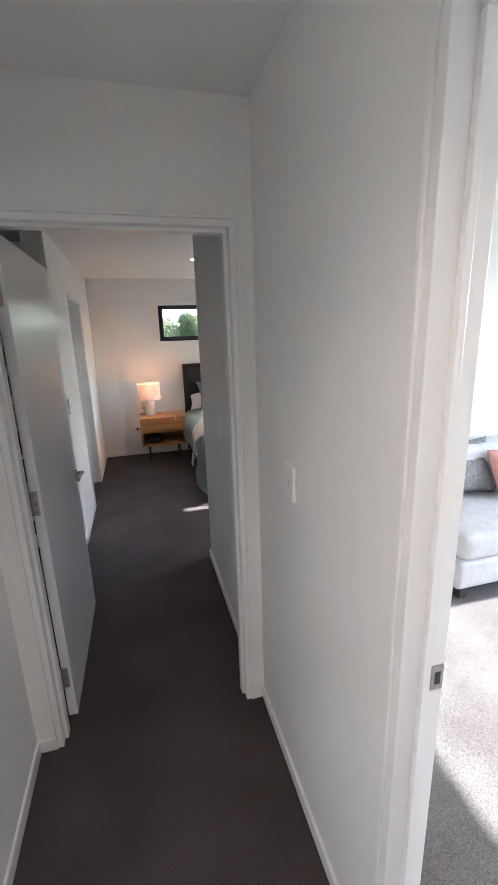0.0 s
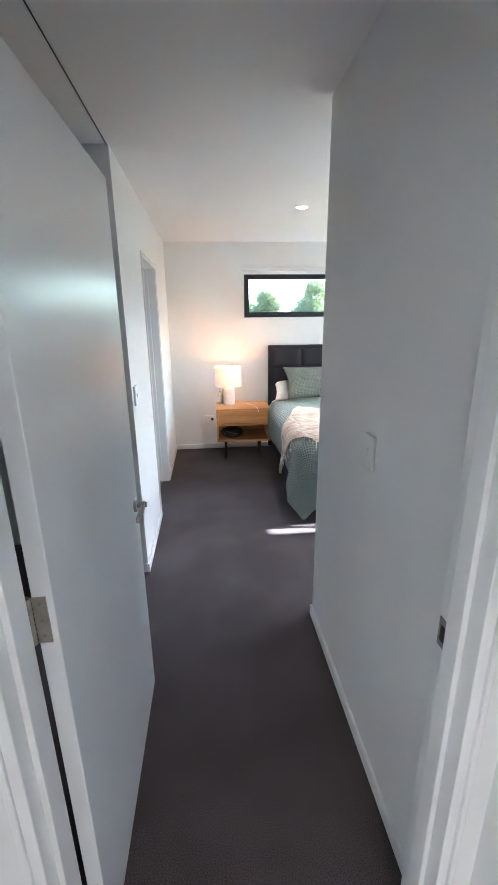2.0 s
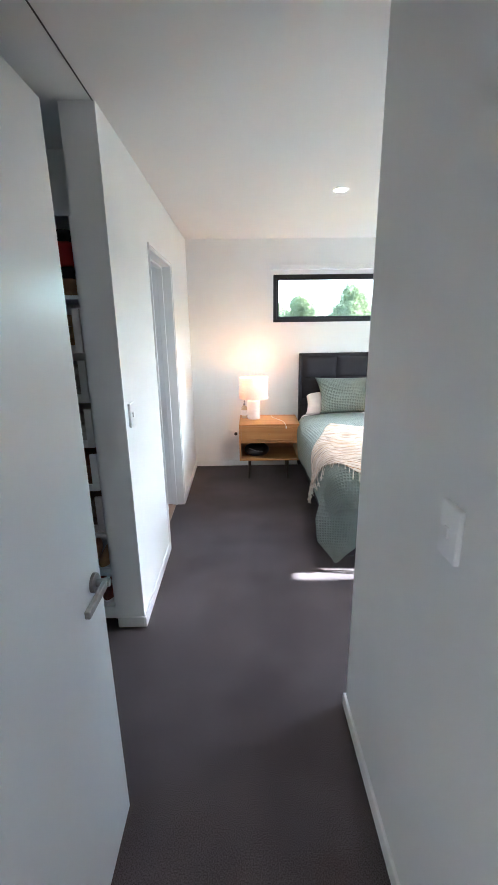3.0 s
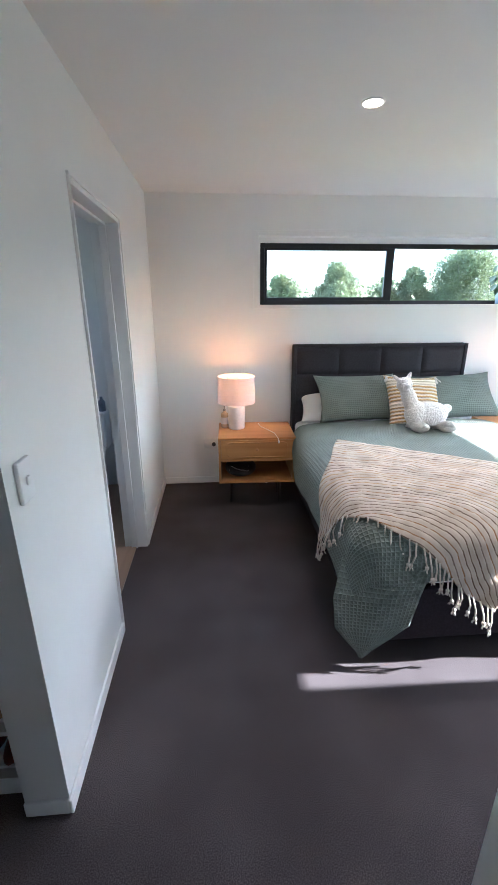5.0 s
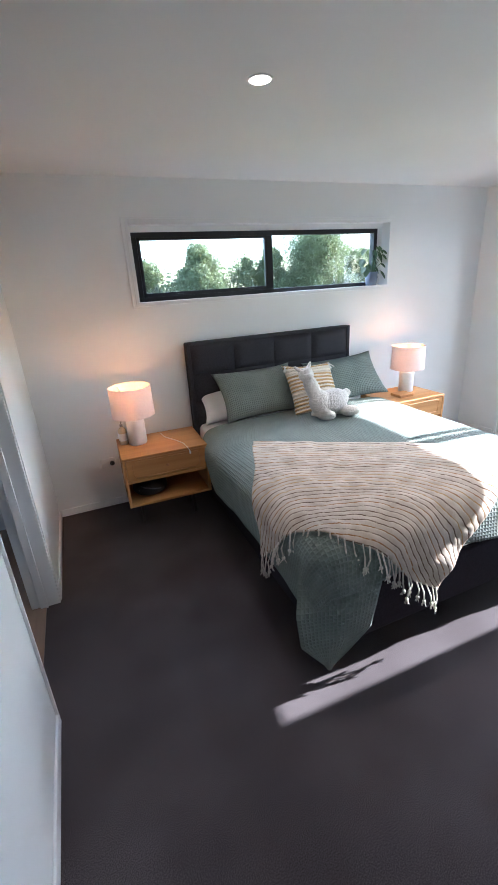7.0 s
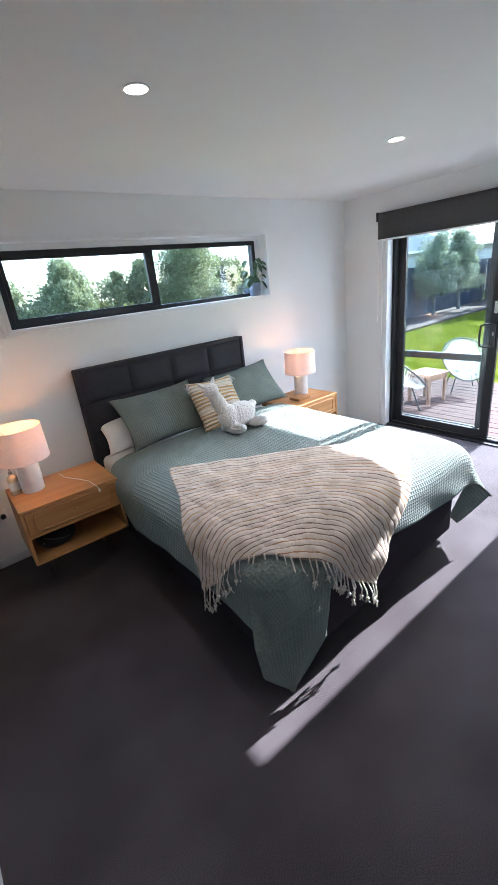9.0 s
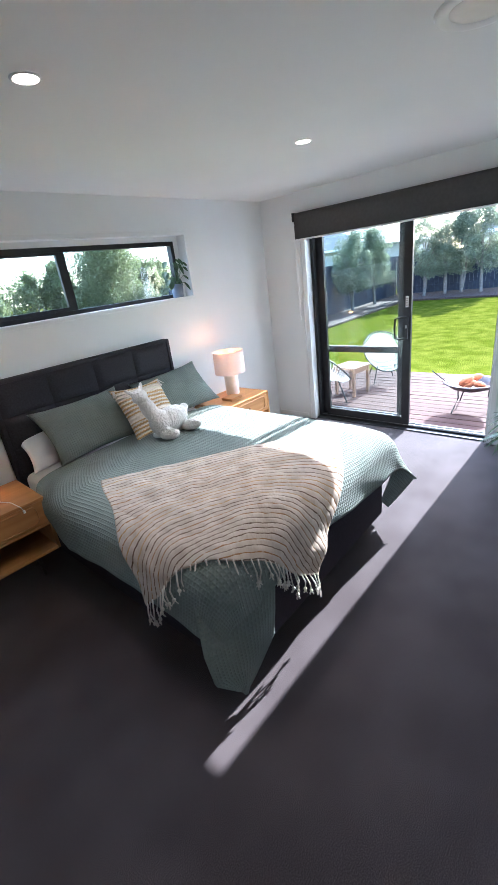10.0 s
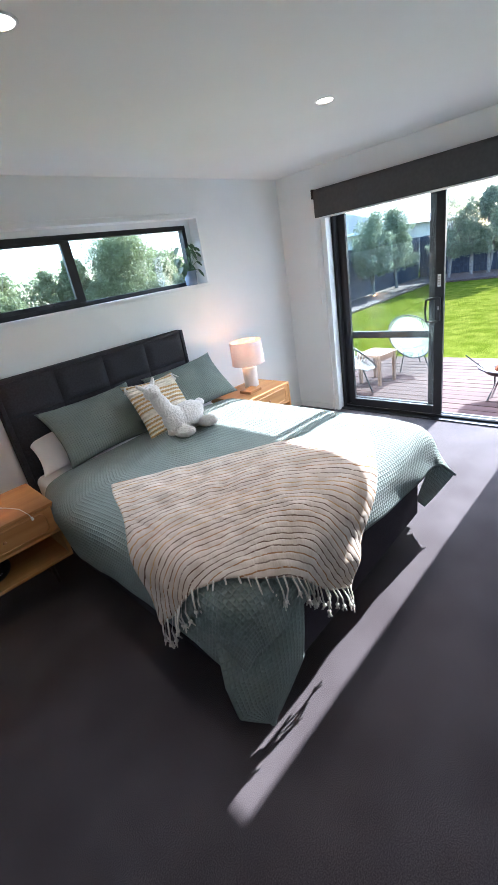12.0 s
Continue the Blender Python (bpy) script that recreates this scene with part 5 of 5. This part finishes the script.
def tree(m, h, w, seed, leaves, material, label, trunk=0.35, conic=0.0, multi=1, lsize=0.07):
    t = thing("tree", label, "tree", "garden trees", m)
    r = random.Random(seed)
    bm = None
    for k in range(multi):
        lean = Vector((r.uniform(-0.18, 0.18), r.uniform(-0.18, 0.18), 0)) * (1 if multi > 1 else 0.3)
        pts = [Vector((0, 0, -0.02)) + lean * (i / 5) + Vector((r.uniform(-0.02, 0.02), r.uniform(-0.02, 0.02), i / 5 * h * 0.75)) for i in range(6)]
        bm = tube(pts, 0.05 + 0.012 * h / 3, 8, bm, taper=0.012)
        for j in range(6):
            p = pts[2 + j % 3]
            d = Vector((r.uniform(-1, 1), r.uniform(-1, 1), r.uniform(0.5, 1.2))).normalized()
            bm = tube([p, p + d * w * 0.2, p + d * w * 0.42 + Vector((0, 0, 0.05))], 0.02, 6, bm, taper=0.006)
    part("trunk", bm, M_bark, t, "pale grey bark")
    clumps = []
    z0 = h * trunk
    for k in range(44):
        f = r.random()
        z = z0 + (h - z0) * f
        env = min(1, 0.75 + f * 1.2) * math.sqrt(max(0.0, 1 - max(0, f - 0.35) ** 2 / 0.5)) * (1 - conic * f * 0.8)
        a, q = r.uniform(0, 6.283), r.random() ** 0.5
        clumps.append((Vector((math.cos(a) * q * w * 0.42 * env, math.sin(a) * q * w * 0.42 * env, z)), w * r.uniform(0.12, 0.20) * (1 - 0.5 * conic * f)))
    verts, faces = [], []
    for i in range(leaves):
        c, s = clumps[i % len(clumps)]
        d = Vector((r.gauss(0, 1), r.gauss(0, 1), r.gauss(0, 1))).normalized()
        p = c + d * s * (r.random() ** 0.4) * (1 + 0.3 * noise.noise(c * 3 + d * 2))
        x = Vector((r.gauss(0, 1), r.gauss(0, 1), r.gauss(0, 1))).normalized()
        y = x.cross(Vector((r.gauss(0, 1), r.gauss(0, 1), r.gauss(0, 1)))).normalized()
        l, b_ = lsize * r.uniform(0.6, 1.3), lsize * 0.42
        n0 = len(verts)
        verts += [p - x * l / 2, p + y * b_ / 2, p + x * l / 2, p - y * b_ / 2]
        faces.append((n0, n0 + 1, n0 + 2, n0 + 3))
    me = bpy.data.meshes.new("crown")
    me.from_pydata(verts, [], faces)
    me.materials.append(material)
    o = new("crown", me)
    o.parent = t
    return t


for i, (x, y, h, w) in enumerate(((18.9, 9.25, 2.85, 1.6), (19.3, 8.55, 2.8, 1.5), (19.4, 7.95, 2.9, 1.4), (19.2, 7.20, 3.05, 1.7), (16.9, 10.5, 2.7, 1.7), (15.0, 10.5, 2.7, 1.6))):
    tree(pose(x, y, -0.15), h, w, 20 + i, 13000, M_leaf, "small grey-green garden tree with a bare pale trunk", 0.30, 0.1, 2, 0.075)
for i, (x, y, h, w, c) in enumerate(((2.2, 14.1, 2.40, 1.6, 0.3), (3.8, 14.1, 2.72, 2.3, 0.62), (5.2, 14.2, 2.42, 1.0, 0.85), (6.0, 14.3, 2.62, 1.5, 0.5), (7.35, 14.0, 2.95, 3.1, 0.12), (9.1, 14.4, 2.5, 1.9, 0.1), (1.0, 14.2, 2.3, 1.3, 0.5))):
    tree(pose(x, y, -0.2), h, w, 40 + i, int(16000 + 13000 * w), M_leaf2, "dense leafy evergreen tree beyond the high window", 0.10, c, 1, 0.075)
for i, x in enumerate((0.2, 1.6, 3.0, 4.4, 5.6, 7.6)):
    tree(pose(x, 15.0, -0.2), 2.2 + 0.1 * math.sin(i * 2), 2.3, 60 + i, 9000, M_leaf2, "low dense hedge shrub beside the evergreen trees", 0.05, 0.0, 1, 0.11)
tree(pose(7.9, 13.2, -0.2), 1.85, 1.1, 77, 5000, M_leaf, "pale green rounded shrub", 0.05, 0.1, 1, 0.06)


def house(m, w, d, hw, hr, label):
    h = thing("neighbour_house", label, "house", "neighbouring houses", m)
    part("wall", box((0, 0, 0), (w, d, hw), 0.01), M_brick, h)
    bm = bmesh.new()
    e = 0.45
    vs = [bm.verts.new(p) for p in ((-e, -e, hw), (w + e, -e, hw), (w + e, d + e, hw), (-e, d + e, hw), (w * 0.25, d / 2, hw + hr), (w * 0.75, d / 2, hw + hr))]
    for f in ((0, 1, 5, 4), (1, 2, 5), (2, 3, 4, 5), (3, 0, 4), (3, 2, 1, 0)):
        bm.faces.new([vs[i] for i in f])
    part("roof", bm, M_roof, h)
    part("gutter", box((-e - 0.08, -e, hw - 0.08), (-e, d + e, hw + 0.04), 0.01), M_plastic, h)
    for k in range(3):
        wi = part("window", box((-0.03, d * (0.15 + 0.3 * k), 1.0), (0.0, d * (0.15 + 0.3 * k) + 1.2, 2.1)), M_black, h)
        part("pane", box((-0.036, d * (0.15 + 0.3 * k) + 0.05, 1.05), (-0.03, d * (0.15 + 0.3 * k) + 1.15, 2.05)), M_glass, wi)
    return h


house(pose(25, 0, -0.2), 9, 9.5, 2.3, 1.6, "neighbouring house with pale walls and a grey tiled roof")
house(pose(24, 13.5, -0.2), 10, 9, 2.4, 1.3, "neighbouring house with pale walls beyond the side fence")

# deck
deck = tagged(thing("deck", "reddish brown timber deck outside the sliding door", "deck"), kind="structure")
part("joists", box((4.50, 1.5, -0.19), (6.72, 7.6, -0.068)), M_fence, deck)
board = finish("decking_board", box((0, 1.45, -0.066), (0.134, 7.65, -0.04), 0.004), M_deck)
for i in range(16):
    o = new("decking_board", board)
    o.parent = deck
    o.location = (4.478 + i * 0.14, 0.002 * math.sin(i * 3), 0.0015 * math.sin(i * 5))


def fire_pit(m):
    f = thing("fire_pit", "rusty steel bowl fire pit on thin legs holding orange clay pieces", "fire pit", "", m)
    prof = [(0.0, 0.24), (0.12, 0.25), (0.22, 0.29), (0.275, 0.35), (0.30, 0.352), (0.30, 0.362), (0.27, 0.362), (0.215, 0.305), (0.12, 0.262), (0, 0.252)]
    rust = surf("rusted_steel", (0.016, 0.018, 0.032), (0.060, 0.028, 0.026), 0.6, 0.15, 14, 0.3, 60, 0.002)
    part("bowl", lathe(prof, 40), rust, f, smooth=True)
    for k in range(3):
        a = 0.6 + k * 2.094
        c, s = math.cos(a), math.sin(a)
        part("leg", tube([(0.2 * c, 0.2 * s, 0.28), (0.19 * c, 0.19 * s, 0.18), (0.25 * c, 0.25 * s, 0.07), (0.29 * c, 0.29 * s, 0.0)], 0.008, 8), M_dark, f)
    part("poker", tube([(-0.1, 0.2, 0.33), (-0.26, 0.36, 0.55)], 0.006, 6), M_dark, f)
    clay = surf("terracotta", (0.34, 0.10, 0.045), (0.46, 0.17, 0.08), 0.8, 0, 12, 0.3, 60, 0.003)
    r = random.Random(3)
    for k in range(4):
        own = bmesh.new()
        bmesh.ops.create_icosphere(own, subdivisions=2, radius=1)
        own.transform(Matrix.LocRotScale((r.uniform(-0.12, 0.12), r.uniform(-0.12, 0.12), 0.33 + 0.02 * k), Euler((r.random(), r.random(), r.random() * 3)), (0.10, 0.062, 0.042)))
        part("log", own, clay, f, "orange clay-coloured log", True)


fire_pit(pose(5.30, 4.06, -0.04) @ Matrix.Diagonal((0.96, 0.96, 0.87, 1)))


def side_table(m):
    t = thing("outdoor_table", "small square pale timber outdoor table on the deck", "outdoor table", "", m)
    part("top", box((-0.18, -0.18, 0.37), (0.18, 0.18, 0.40), 0.005), M_teak, t)
    for x in (-0.15, 0.15):
        for y in (-0.15, 0.15):
            part("leg", box((x - 0.018, y - 0.018, 0), (x + 0.018, y + 0.018, 0.37), 0.003), M_teak, t)
    part("apron", box((-0.13, -0.16, 0.315), (0.13, -0.145, 0.37), 0, box((-0.13, 0.145, 0.315), (0.13, 0.16, 0.37), 0)), M_teak, t)


side_table(pose(5.45, 5.60, -0.04, 0, 0, -11))


def string_chair(m, label):
    c = thing("outdoor_chair", label, "outdoor chair", "round string chairs", m)
    cord = surf("white_cord", (0.62, 0.60, 0.56), (0.72, 0.70, 0.66), 0.7, 0, 30)
    rim = []
    R = 0.36
    for k in range(33):
        a = 2 * math.pi * k / 32
        x, y = R * math.cos(a), R * math.sin(a)
        rim.append(Vector((x, y, 0.55 + 0.30 * (y / R) + 0.03 * (x / R) ** 2)))
    part("rim", tube(rim, 0.011, 8), M_dark, c, "black tubular rim")
    seat = [Vector((0.13 * math.cos(2 * math.pi * k / 16), 0.13 * math.sin(2 * math.pi * k / 16) - 0.03, 0.30)) for k in range(17)]
    part("seat_ring", tube(seat, 0.007, 6), M_dark, c)
    bm = None
    for k in range(64):
        a = 2 * math.pi * k / 64
        x, y = R * math.cos(a), R * math.sin(a)
        p = Vector((x, y, 0.55 + 0.30 * (y / R) + 0.03 * (x / R) ** 2))
        q = Vector((0.13 * math.cos(a), 0.13 * math.sin(a) - 0.03, 0.30))
        bm = tube([p, (p + q) / 2 + Vector((0, 0, -0.05)), q], 0.0045, 5, bm)
    part("cords", bm, cord, c, "white cord webbing", kind="stuff")
    part("seat", lathe([(0, 0.300), (0.13, 0.302), (0.13, 0.306), (0, 0.306)], 24, m=Matrix.Translation((0, -0.03, 0))), cord, c)
    for sx_ in (-1, 1):
        for sy in (-1, 1):
            part("leg", tube([(0.15 * sx_, 0.14 * sy, 0.32), (0.24 * sx_, 0.22 * sy, 0.0)], 0.009, 8), M_dark, c)
    return c


ch1 = string_chair(pose(4.98, 5.78, -0.04, 0, 0, 55), "round white cord chair with a black frame facing the deck table")
ch2 = copy_thing(ch1, pose(6.25, 5.42, -0.04, 0, 0, -50))
part("back_cover", lathe([(0, 0), (0.2, 0.005), (0.28, 0.03), (0.27, 0.05), (0.15, 0.035), (0, 0.03)], 28, m=pose(0, 0.19, 0.56, 62, 0, 0)), M_fluff, ch2, "white sheepskin back cover", True)
ch2.matrix_basis = pose(6.15, 5.45, -0.04, 0, 0, -50) @ Matrix.Scale(0.80, 4)
ch2["label"] = "round white cord chair with a black frame by the lawn"
